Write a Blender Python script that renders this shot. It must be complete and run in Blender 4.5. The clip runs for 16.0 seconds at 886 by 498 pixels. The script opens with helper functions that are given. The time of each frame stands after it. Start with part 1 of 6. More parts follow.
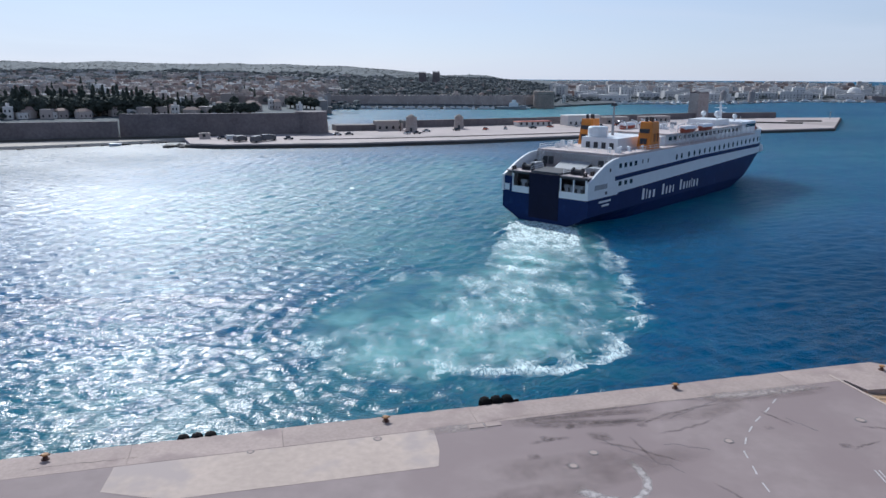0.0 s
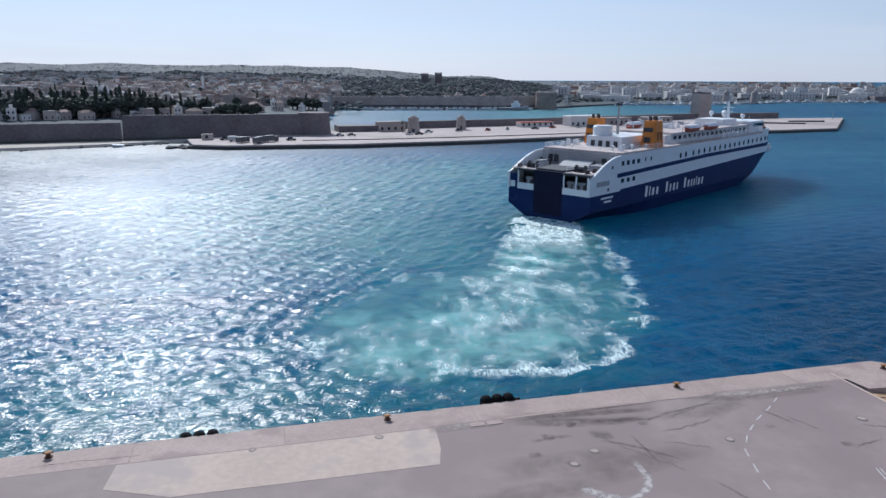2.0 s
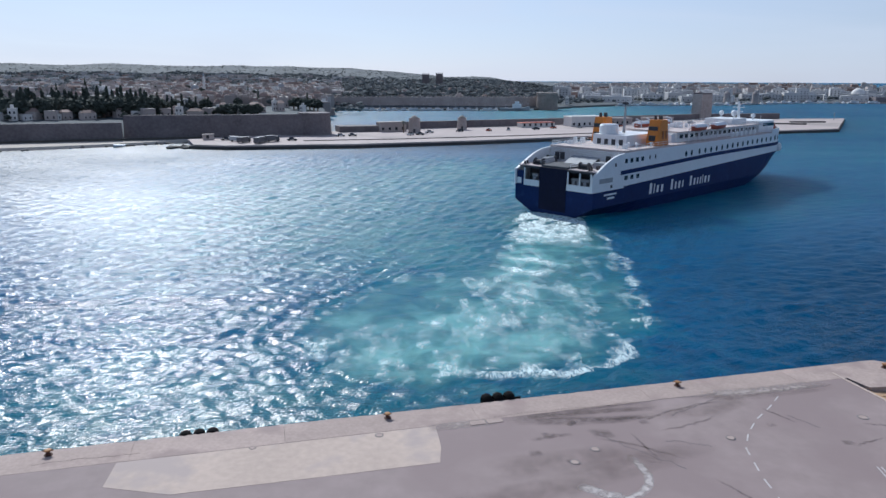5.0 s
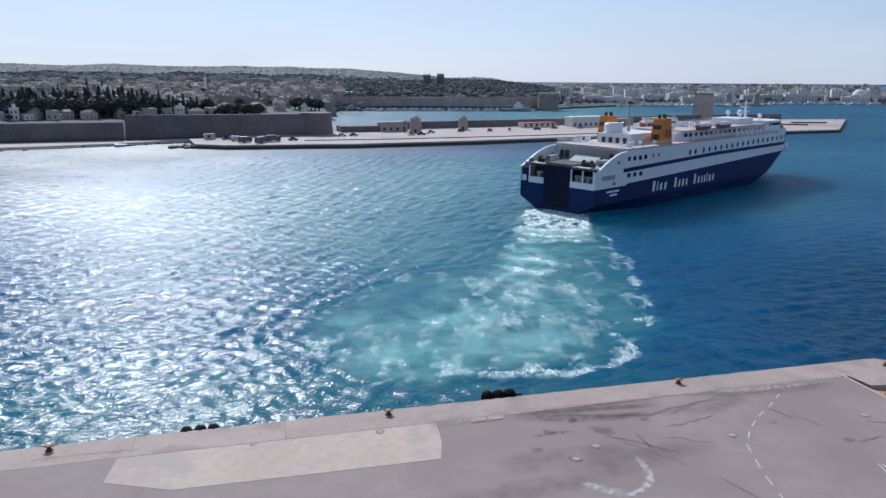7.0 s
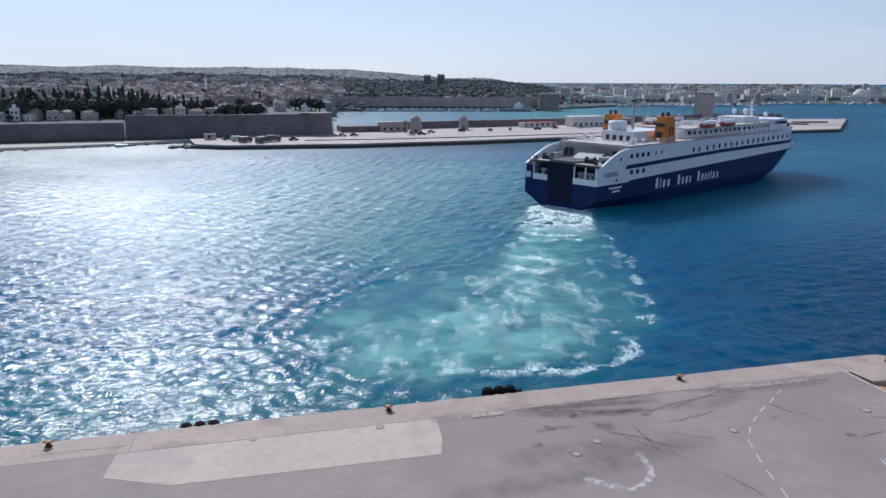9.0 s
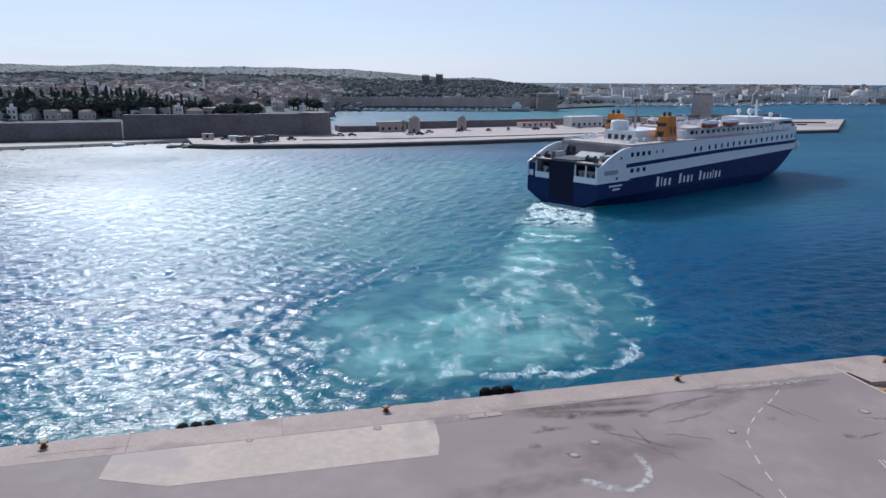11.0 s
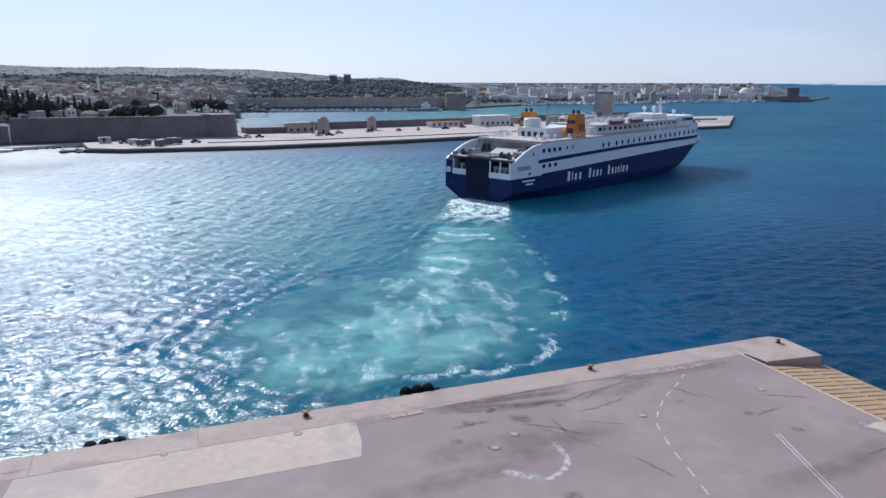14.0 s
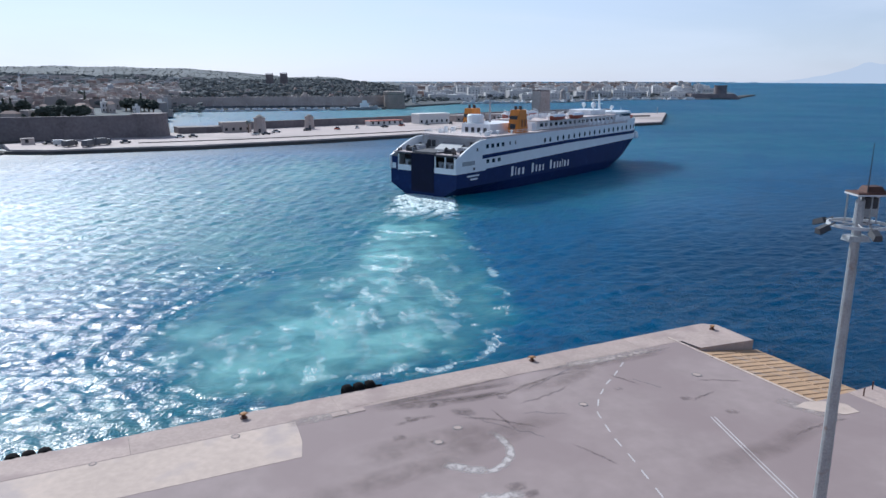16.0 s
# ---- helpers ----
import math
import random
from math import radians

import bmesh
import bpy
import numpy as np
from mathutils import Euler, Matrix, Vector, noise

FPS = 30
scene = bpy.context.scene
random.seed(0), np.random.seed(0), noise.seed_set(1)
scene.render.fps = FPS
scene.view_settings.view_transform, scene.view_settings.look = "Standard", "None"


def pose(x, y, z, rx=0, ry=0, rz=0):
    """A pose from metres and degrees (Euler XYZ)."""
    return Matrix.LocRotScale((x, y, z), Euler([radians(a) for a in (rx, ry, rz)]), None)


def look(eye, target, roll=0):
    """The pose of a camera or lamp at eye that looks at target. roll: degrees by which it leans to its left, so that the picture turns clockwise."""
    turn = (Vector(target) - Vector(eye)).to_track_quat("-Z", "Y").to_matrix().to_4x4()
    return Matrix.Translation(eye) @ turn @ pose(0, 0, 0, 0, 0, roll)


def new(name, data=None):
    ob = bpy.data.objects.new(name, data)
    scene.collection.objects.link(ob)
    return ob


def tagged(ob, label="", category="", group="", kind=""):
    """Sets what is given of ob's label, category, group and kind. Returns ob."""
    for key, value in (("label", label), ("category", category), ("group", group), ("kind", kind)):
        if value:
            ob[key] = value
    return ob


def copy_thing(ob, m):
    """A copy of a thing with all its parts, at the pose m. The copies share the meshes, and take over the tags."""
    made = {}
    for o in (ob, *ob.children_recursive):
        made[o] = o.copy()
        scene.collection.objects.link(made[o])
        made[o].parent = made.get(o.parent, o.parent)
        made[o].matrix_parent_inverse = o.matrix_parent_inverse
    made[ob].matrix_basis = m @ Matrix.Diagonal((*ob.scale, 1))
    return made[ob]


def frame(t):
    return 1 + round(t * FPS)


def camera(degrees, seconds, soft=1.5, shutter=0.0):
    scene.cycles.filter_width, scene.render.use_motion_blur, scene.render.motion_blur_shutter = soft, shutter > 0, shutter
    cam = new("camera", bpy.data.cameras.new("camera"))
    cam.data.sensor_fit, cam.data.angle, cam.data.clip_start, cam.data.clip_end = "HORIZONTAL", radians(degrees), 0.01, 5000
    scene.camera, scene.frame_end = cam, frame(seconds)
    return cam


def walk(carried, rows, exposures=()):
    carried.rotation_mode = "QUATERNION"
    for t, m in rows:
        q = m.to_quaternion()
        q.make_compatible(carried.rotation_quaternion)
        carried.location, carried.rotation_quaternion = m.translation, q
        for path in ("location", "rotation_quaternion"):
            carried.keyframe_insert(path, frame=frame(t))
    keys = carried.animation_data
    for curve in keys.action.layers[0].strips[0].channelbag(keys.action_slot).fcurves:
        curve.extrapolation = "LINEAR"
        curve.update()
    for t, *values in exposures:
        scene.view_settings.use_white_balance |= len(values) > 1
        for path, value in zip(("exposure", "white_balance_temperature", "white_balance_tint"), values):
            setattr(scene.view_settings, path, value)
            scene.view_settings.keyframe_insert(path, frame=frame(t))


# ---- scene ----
cam = camera(63.2, 16.0)
PATH = [
    (0, (-0.081, 0.099, 33.442), (-0.063, 2.042, 32.969), 0.4),
    (0.5, (-0.046, 0.029, 33.388), (-0.03, 1.972, 32.915), 0.3),
    (1, (-0.047, -0.034, 33.401), (-0.033, 1.909, 32.928), 0.3),
    (1.5, (-0.01, -0.129, 33.325), (0.002, 1.815, 32.854), 0.3),
    (2, (0.036, -0.121, 33.266), (0.047, 1.823, 32.796), 0.3),
    (2.5, (0.021, -0.106, 33.208), (0.033, 1.838, 32.738), 0.4),
    (3, (0.049, -0.09, 33.187), (0.06, 1.854, 32.717), 0.4),
    (3.5, (0.091, -0.106, 33.15), (0.1, 1.839, 32.681), 0.3),
    (4, (0.101, -0.104, 33.122), (0.11, 1.841, 32.653), 0.3),
    (6.5, (0.036, -0.111, 32.758), (0.043, 1.833, 32.292), 0.4),
    (7, (0.058, -0.17, 32.643), (0.064, 1.775, 32.177), 0.4),
    (7.5, (0.103, -0.18, 32.462), (0.108, 1.765, 31.996), 0.4),
    (8, (0.133, -0.232, 32.266), (0.138, 1.714, 31.801), 0.3),
    (8.5, (0.117, -0.188, 32.158), (0.121, 1.758, 31.694), 0.3),
    (11, (0.174, 0.089, 32.092), (0.183, 2.034, 31.628), 0.4),
    (11.5, (0.153, 0.224, 32.03), (0.207, 2.169, 31.567), 0.3),
    (12, (0.102, 0.142, 32.003), (0.197, 2.085, 31.54), 0.4),
    (12.5, (0.075, 0.068, 31.991), (0.208, 2.009, 31.527), 0.3),
    (13, (-0.004, -0.059, 32.027), (0.166, 1.879, 31.563), 0.3),
    (13.5, (-0.072, -0.201, 32.105), (0.135, 1.734, 31.641), 0.3),
    (14, (-0.055, -0.139, 32.119), (0.193, 1.791, 31.656), 0.2),
    (14.5, (0.083, 0.036, 32.059), (0.369, 1.96, 31.596), 0.2),
    (15, (0.194, 0.192, 31.899), (0.519, 2.11, 31.434), 0.1),
    (15.5, (0.274, 0.245, 31.712), (0.637, 2.156, 31.247), 0.1),
    (16, (0.297, 0.332, 31.513), (0.703, 2.234, 31.048), 0.1),
]
walk(cam, [(t, look(eye, target, roll)) for t, eye, target, roll in PATH], [(0.0, -0.13, 5750, 7), (11.0, -0.13, 5750, 7), (16.0, 0.09, 5750, 7)])

# ---- world and sun ----
SUN_AZ, SUN_EL = -23.0, 36.5
world = bpy.data.worlds.new("sky")
scene.world = world
world.use_nodes = True
wn = world.node_tree.nodes
sky = wn.new("ShaderNodeTexSky")
sky.sky_type, sky.sun_disc = "NISHITA", False
sky.sun_elevation, sky.sun_rotation = radians(SUN_EL), radians(SUN_AZ)
sky.air_density, sky.dust_density, sky.ozone_density = 1.0, 0.25, 3.0
wl = world.node_tree.links
gen, sep, haze, pale = wn.new("ShaderNodeTexCoord"), wn.new("ShaderNodeSeparateXYZ"), wn.new("ShaderNodeMapRange"), wn.new("ShaderNodeMix")
wl.new(gen.outputs["Generated"], sep.inputs[0]), wl.new(sep.outputs["Z"], haze.inputs["Value"])
haze.interpolation_type = "SMOOTHSTEP"
haze.inputs["From Min"].default_value, haze.inputs["From Max"].default_value = 0.0, 0.75
haze.inputs["To Min"].default_value, haze.inputs["To Max"].default_value = 0.70, 0.04
pale.data_type = "RGBA"
# marine haze all round the horizon, brighter towards the sun
toward, glow, tone = wn.new("ShaderNodeVectorMath"), wn.new("ShaderNodeMapRange"), wn.new("ShaderNodeVectorMath")
toward.operation, tone.operation = "DOT_PRODUCT", "SCALE"
toward.inputs[1].default_value = (math.sin(radians(SUN_AZ)), math.cos(radians(SUN_AZ)), 0)
glow.inputs["From Min"].default_value, glow.inputs["From Max"].default_value = 0.3, 1.0
glow.inputs["To Min"].default_value, glow.inputs["To Max"].default_value = 0.66, 1.0
tone.inputs[0].default_value = (7.55, 8.0, 9.9)
wl.new(gen.outputs["Generated"], toward.inputs[0]), wl.new(toward.outputs["Value"], glow.inputs["Value"])
wl.new(glow.outputs[0], tone.inputs["Scale"]), wl.new(tone.outputs[0], pale.inputs["B"])
wl.new(haze.outputs[0], pale.inputs["Factor"]), wl.new(sky.outputs[0], pale.inputs["A"])
# thin veils of high cloud
veil, stretch, thin, clouded = wn.new("ShaderNodeTexNoise"), wn.new("ShaderNodeMapping"), wn.new("ShaderNodeMapRange"), wn.new("ShaderNodeMix")
stretch.inputs["Scale"].default_value, stretch.inputs["Rotation"].default_value = (1.2, 1.2, 7.0), (0, radians(12), 0)
veil.inputs["Scale"].default_value, veil.inputs["Detail"].default_value, veil.inputs["Distortion"].default_value = 2.2, 5, 0.6
thin.inputs["From Min"].default_value, thin.inputs["From Max"].default_value, thin.inputs["To Max"].default_value = 0.42, 0.75, 0.5
clouded.data_type = "RGBA"
clouded.inputs["B"].default_value = (7.4, 7.7, 8.6, 1)
wl.new(gen.outputs["Generated"], stretch.inputs["Vector"]), wl.new(stretch.outputs[0], veil.inputs["Vector"]), wl.new(veil.outputs["Fac"], thin.inputs["Value"])
wl.new(thin.outputs[0], clouded.inputs["Factor"]), wl.new(pale.outputs["Result"], clouded.inputs["A"])
wl.new(clouded.outputs["Result"], wn["Background"].inputs[0])
wn["Background"].inputs[1].default_value = 0.1
sun_dir = Vector((math.sin(radians(SUN_AZ)) * math.cos(radians(SUN_EL)), math.cos(radians(SUN_AZ)) * math.cos(radians(SUN_EL)), math.sin(radians(SUN_EL))))
sun = new("sun", bpy.data.lights.new("sun", "SUN"))
sun.data.energy, sun.data.angle, sun.data.color = 5.0, radians(0.55), (1.0, 0.96, 0.9)
sun.matrix_world = look(sun_dir * 100, (0, 0, 0))
scene.view_settings.exposure = 0.0


# ---- materials ----
def mat(name, color, rough=0.7, vary=0.15, scale=1.0, bump=0.0, metal=0.0, fine=8.0, island=0.0, stain=None, spec=0.5):
    """A procedural surface: a base colour with two scales of variation and a fine relief; island varies whole pieces."""
    m = bpy.data.materials.new(name)
    m.use_nodes = True
    nt = m.node_tree
    n, l = nt.nodes, nt.links
    bs = n["Principled BSDF"]
    tc = n.new("ShaderNodeTexCoord")
    big = n.new("ShaderNodeTexNoise")
    big.inputs["Scale"].default_value, big.inputs["Detail"].default_value = scale, 5
    small = n.new("ShaderNodeTexNoise")
    small.inputs["Scale"].default_value, small.inputs["Detail"].default_value = scale * fine, 3
    l.new(tc.outputs["Object"], big.inputs["Vector"]), l.new(tc.outputs["Object"], small.inputs["Vector"])
    add = n.new("ShaderNodeMath")
    add.operation = "ADD"
    l.new(big.outputs["Fac"], add.inputs[0]), l.new(small.outputs["Fac"], add.inputs[1])
    span = n.new("ShaderNodeMapRange")
    span.inputs["From Min"].default_value, span.inputs["From Max"].default_value = 0.65, 1.35
    span.inputs["To Min"].default_value, span.inputs["To Max"].default_value = 1 - vary, 1 + vary
    l.new(add.outputs[0], span.inputs["Value"])
    value = span.outputs[0]
    if island:
        ob, geo = n.new("ShaderNodeObjectInfo"), n.new("ShaderNodeNewGeometry")
        mix = n.new("ShaderNodeMath")
        mix.operation = "ADD"
        l.new(ob.outputs["Random"], mix.inputs[0]), l.new(geo.outputs["Random Per Island"], mix.inputs[1])
        rng = n.new("ShaderNodeMapRange")
        rng.inputs["From Max"].default_value = 2.0
        rng.inputs["To Min"].default_value, rng.inputs["To Max"].default_value = 1 - island, 1 + island
        l.new(mix.outputs[0], rng.inputs["Value"])
        mul = n.new("ShaderNodeMath")
        mul.operation = "MULTIPLY"
        l.new(value, mul.inputs[0]), l.new(rng.outputs[0], mul.inputs[1])
        value = mul.outputs[0]
    tint = n.new("ShaderNodeVectorMath")
    tint.operation = "SCALE"
    tint.inputs[0].default_value = color
    l.new(value, tint.inputs["Scale"])
    out = tint.outputs[0]
    if stain:
        patch = n.new("ShaderNodeTexNoise")
        patch.inputs["Scale"].default_value, patch.inputs["Detail"].default_value = stain[1], 6
        l.new(tc.outputs["Object"], patch.inputs["Vector"])
        step = n.new("ShaderNodeMapRange")
        step.inputs["From Min"].default_value, step.inputs["From Max"].default_value = stain[2], stain[2] + 0.12
        l.new(patch.outputs["Fac"], step.inputs["Value"])
        two = n.new("ShaderNodeMix")
        two.data_type = "RGBA"
        l.new(step.outputs[0], two.inputs["Factor"]), l.new(out, two.inputs["A"])
        two.inputs["B"].default_value = (*stain[0], 1)
        out = two.outputs["Result"]
    l.new(out, bs.inputs["Base Color"])
    bs.inputs["Roughness"].default_value, bs.inputs["Metallic"].default_value = rough, metal
    bs.inputs["Specular IOR Level"].default_value = spec
    if bump:
        b = n.new("ShaderNodeBump")
        b.inputs["Strength"].default_value, b.inputs["Distance"].default_value = 0.6, bump
        l.new(small.outputs["Fac"], b.inputs["Height"]), l.new(b.outputs[0], bs.inputs["Normal"])
    return m


M = {
    "concrete": mat("quay_concrete", (0.272, 0.211, 0.2), 0.85, 0.13, 0.06, 0.008, fine=11, stain=((0.245, 0.185, 0.178), 0.07, 0.5)),
    "cope": mat("cope_concrete", (0.37, 0.285, 0.25), 0.85, 0.16, 0.3, 0.02, fine=10, island=0.06, stain=((0.30, 0.225, 0.205), 0.25, 0.55)),
    "patch": mat("new_concrete", (0.47, 0.37, 0.31), 0.85, 0.12, 0.12, 0.01, fine=12, stain=((0.40, 0.325, 0.295), 0.22, 0.52)),
    "rust": mat("rusted_iron", (0.075, 0.03, 0.02), 0.8, 0.35, 3.0, 0.02),
    "rubber": mat("black_rubber", (0.005, 0.005, 0.006), 0.9, 0.3, 2.0, 0.02, spec=0.1),
    "yellow": mat("worn_yellow_paint", (0.40, 0.25, 0.14), 0.8, 0.25, 0.6, 0.01, fine=9, stain=((0.33, 0.24, 0.18), 0.7, 0.54)),
    "line": mat("worn_white_paint", (0.47, 0.43, 0.42), 0.8, 0.15, 1.2, stain=((0.42, 0.38, 0.36), 1.5, 0.54)),
    "mark": mat("tyre_mark", (0.20, 0.175, 0.17), 0.8, 0.25, 0.8),
    "white": mat("white_ship_paint", (0.71, 0.725, 0.745), 0.42, 0.05, 0.25, fine=7, stain=((0.66, 0.65, 0.64), 0.5, 0.66)),
    "navy": mat("navy_ship_paint", (0.005, 0.019, 0.09), 0.6, 0.16, 0.2, fine=6, stain=((0.012, 0.034, 0.125), 0.35, 0.6), spec=0.22),
    "ramp": mat("dark_ramp_paint", (0.006, 0.008, 0.03), 0.65, 0.2, 0.4, stain=((0.012, 0.014, 0.035), 0.5, 0.58), spec=0.2),
    "orange": mat("orange_funnel_paint", (0.62, 0.20, 0.02), 0.5, 0.10, 0.6),
    "deck": mat("buff_deck_paint", (0.50, 0.42, 0.40), 0.75, 0.14, 0.25, fine=8, stain=((0.40, 0.33, 0.31), 0.2, 0.55)),
    # dark fittings, and the shade of recesses and doorways put in as colour
    "dark": mat("dark_paint_and_recess_shade", (0.045, 0.047, 0.055), 0.7, 0.25, 0.8),
    "grey": mat("grey_steel_paint", (0.30, 0.31, 0.33), 0.55, 0.15, 0.7),
    "glass": mat("dark_window_glass", (0.015, 0.02, 0.03), 0.08, 0.1, 1.0),
    "boat_red": mat("red_brown_boat_paint", (0.42, 0.10, 0.055), 0.5, 0.12, 1.0),
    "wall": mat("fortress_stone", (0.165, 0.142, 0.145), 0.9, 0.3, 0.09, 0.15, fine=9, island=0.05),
    "mole_stone": mat("pale_mole_stone", (0.36, 0.31, 0.29), 0.9, 0.25, 0.12, 0.1, fine=9, island=0.08),
    "pier": mat("pier_concrete", (0.41, 0.34, 0.32), 0.88, 0.12, 0.03, fine=9, stain=((0.30, 0.255, 0.235), 0.025, 0.54)),
    "pier_side": mat("dark_stone", (0.075, 0.07, 0.065), 0.8, 0.3, 0.2, 0.1),
    "sand": mat("pale_shingle", (0.42, 0.37, 0.32), 0.9, 0.18, 0.08, 0.05),
    "stucco": mat("pale_stucco", (0.45, 0.385, 0.355), 0.85, 0.1, 0.3, island=0.4),
    "white_stucco": mat("whitewash", (0.68, 0.65, 0.62), 0.85, 0.06, 0.3, island=0.12),
    "tile_roof": mat("terracotta_roof", (0.32, 0.225, 0.19), 0.85, 0.18, 0.5, island=0.25),
    # bluish cast of distance haze mixed into the ground colour
    "land": mat("dry_scrub_ground", (0.062, 0.076, 0.085), 0.95, 0.3, 0.012, fine=7, stain=((0.08, 0.093, 0.102), 0.006, 0.52)),
    "cypress": mat("cypress_foliage", (0.06, 0.075, 0.06), 0.8, 0.3, 0.5, island=0.35),
    # foliage paled and greyed to carry the distance haze
    "leaf": mat("tree_foliage", (0.165, 0.18, 0.182), 0.9, 0.3, 0.3, island=0.32),
    "bark": mat("bark", (0.12, 0.085, 0.06), 0.9, 0.25, 2.0),
    "hatch": mat("dark_hatch_paint", (0.07, 0.058, 0.058), 0.85, 0.3, 0.5, spec=0.15),
    "pale_block": mat("pale_render", (0.58, 0.56, 0.55), 0.85, 0.08, 0.2, island=0.3),
    "galv": mat("galvanised_steel", (0.36, 0.37, 0.38), 0.5, 0.2, 1.5, metal=0.6, stain=((0.25, 0.19, 0.15), 1.2, 0.63)),
    "sail": mat("grey_timber", (0.28, 0.25, 0.22), 0.85, 0.2, 1.0),
    "metal_white": mat("white_metal", (0.5, 0.51, 0.52), 0.4, 0.1, 1.0),
    "car": mat("car_paint", (0.09, 0.09, 0.10), 0.35, 0.05, 1.0, island=0.8),
}


def let_light_through(m, color, share):
    """Leaves pass some of the light that falls on their far side."""
    n, l = m.node_tree.nodes, m.node_tree.links
    thin, mix = n.new("ShaderNodeBsdfTranslucent"), n.new("ShaderNodeMixShader")
    thin.inputs[0].default_value = (*color, 1)
    mix.inputs[0].default_value = share
    l.new(n["Principled BSDF"].outputs[0], mix.inputs[1]), l.new(thin.outputs[0], mix.inputs[2])
    l.new(mix.outputs[0], n["Material Output"].inputs["Surface"])


let_light_through(M["leaf"], (0.15, 0.165, 0.15), 0.4)
let_light_through(M["cypress"], (0.10, 0.11, 0.08), 0.35)


def wear(name, color, scale, strength):
    """Paint or rubber worn into a surface: solid along its middle, broken up and thin towards its rim."""
    m = mat(name, color, 0.85, 0.15, scale)
    n, l = m.node_tree.nodes, m.node_tree.links
    den, tc, tex = n.new("ShaderNodeAttribute"), n.new("ShaderNodeTexCoord"), n.new("ShaderNodeTexNoise")
    den.attribute_name = "cover"
    tex.inputs["Scale"].default_value, tex.inputs["Detail"].default_value, tex.inputs["Roughness"].default_value = scale * 3, 6, 0.65
    l.new(tc.outputs["Object"], tex.inputs["Vector"])
    a, b = n.new("ShaderNodeMath"), n.new("ShaderNodeMapRange")
    a.operation = "MULTIPLY"
    b.inputs["From Min"].default_value, b.inputs["From Max"].default_value, b.inputs["To Max"].default_value = 0.28, 0.62, 1.0
    l.new(tex.outputs["Fac"], b.inputs["Value"])
    l.new(b.outputs[0], a.inputs[0]), l.new(den.outputs["Fac"], a.inputs[1])
    c = n.new("ShaderNodeMath")
    c.operation, c.use_clamp = "MULTIPLY", True
    c.inputs[1].default_value = strength
    l.new(a.outputs[0], c.inputs[0]), l.new(c.outputs[0], n["Principled BSDF"].inputs["Alpha"])
    return m


M["scuff"] = wear("dark_scuff", (0.12, 0.088, 0.085), 0.5, 0.5)
M["grime"] = wear("brown_grime", (0.16, 0.115, 0.105), 0.16, 0.3)
M["ghost"] = wear("faded_white_paint", (0.47, 0.42, 0.40), 0.5, 1.4)
M["cement"] = wear("cement_smear", (0.37, 0.31, 0.285), 0.5, 1.0)

# ---- mesh helpers ----
def part(name, bm, material, parent=None, label=""):
    """Links a bmesh as one mesh object under a thing or a part."""
    bmesh.ops.recalc_face_normals(bm, faces=bm.faces[:])
    me = bpy.data.meshes.new(name)
    bm.to_mesh(me)
    bm.free()
    me.materials.append(M[material] if isinstance(material, str) else material)
    ob = new(name, me)
    ob.parent = parent
    return tagged(ob, label)


def pydata(name, verts, faces, material, parent=None, smooth=False):
    me = bpy.data.meshes.new(name)
    me.from_pydata(verts, [], faces)
    if smooth:
        me.polygons.foreach_set("use_smooth", [True] * len(me.polygons))
    me.materials.append(M[material] if isinstance(material, str) else material)
    ob = new(name, me)
    ob.parent = parent
    return ob


def thing(name, label, category, m=None, group="", kind=""):
    ob = new(name)
    ob.empty_display_size = 0.3
    if m is not None:
        ob.matrix_basis = m
    return tagged(ob, label, category, group, kind)


def prism(bm, poly, z0, z1, top=None):
    """A solid on a ground polygon; top: another polygon for its upper ring."""
    low = [bm.verts.new((x, y, z0)) for x, y in poly]
    high = [bm.verts.new((x, y, z1)) for x, y in (top or poly)]
    bm.faces.new(low[::-1]), bm.faces.new(high)
    for i in range(len(poly)):
        j = (i + 1) % len(poly)
        bm.faces.new((low[i], low[j], high[j], high[i]))
    return bm


def box(bm, x0, x1, y0, y1, z0, z1, inset=0.0):
    i = inset
    return prism(bm, [(x0, y0), (x1, y0), (x1, y1), (x0, y1)], z0, z1, [(x0 + i, y0 + i), (x1 - i, y0 + i), (x1 - i, y1 - i), (x0 + i, y1 - i)])


def rod(bm, p, q, r, r2=None, n=8):
    p, q = Vector(p), Vector(q)
    turn = (q - p).to_track_quat("Z", "Y")
    rings = []
    for at, rad in ((p, r), (q, r if r2 is None else r2)):
        rings.append([bm.verts.new(at + turn @ Vector((rad * math.cos(a), rad * math.sin(a), 0))) for a in (2 * math.pi * k / n for k in range(n))])
    bm.faces.new(rings[0][::-1]), bm.faces.new(rings[1])
    for i in range(n):
        j = (i + 1) % n
        bm.faces.new((rings[0][i], rings[0][j], rings[1][j], rings[1][i]))
    return bm


def lathe(bm, x, y, rings, n=16):
    """A turned solid: rings of (radius, height) from the bottom up."""
    made = [[bm.verts.new((x + r * math.cos(2 * math.pi * k / n), y + r * math.sin(2 * math.pi * k / n), z)) for k in range(n)] for r, z in rings]
    bm.faces.new(made[0][::-1]), bm.faces.new(made[-1])
    for a, b in zip(made, made[1:]):
        for i in range(n):
            j = (i + 1) % n
            bm.faces.new((a[i], a[j], b[j], b[i]))
    return bm


def B():
    return bmesh.new()


# ---- water ----
WAKE = [(24, 160), (19, 145), (16, 128), (13, 112), (9, 98), (6, 90)]
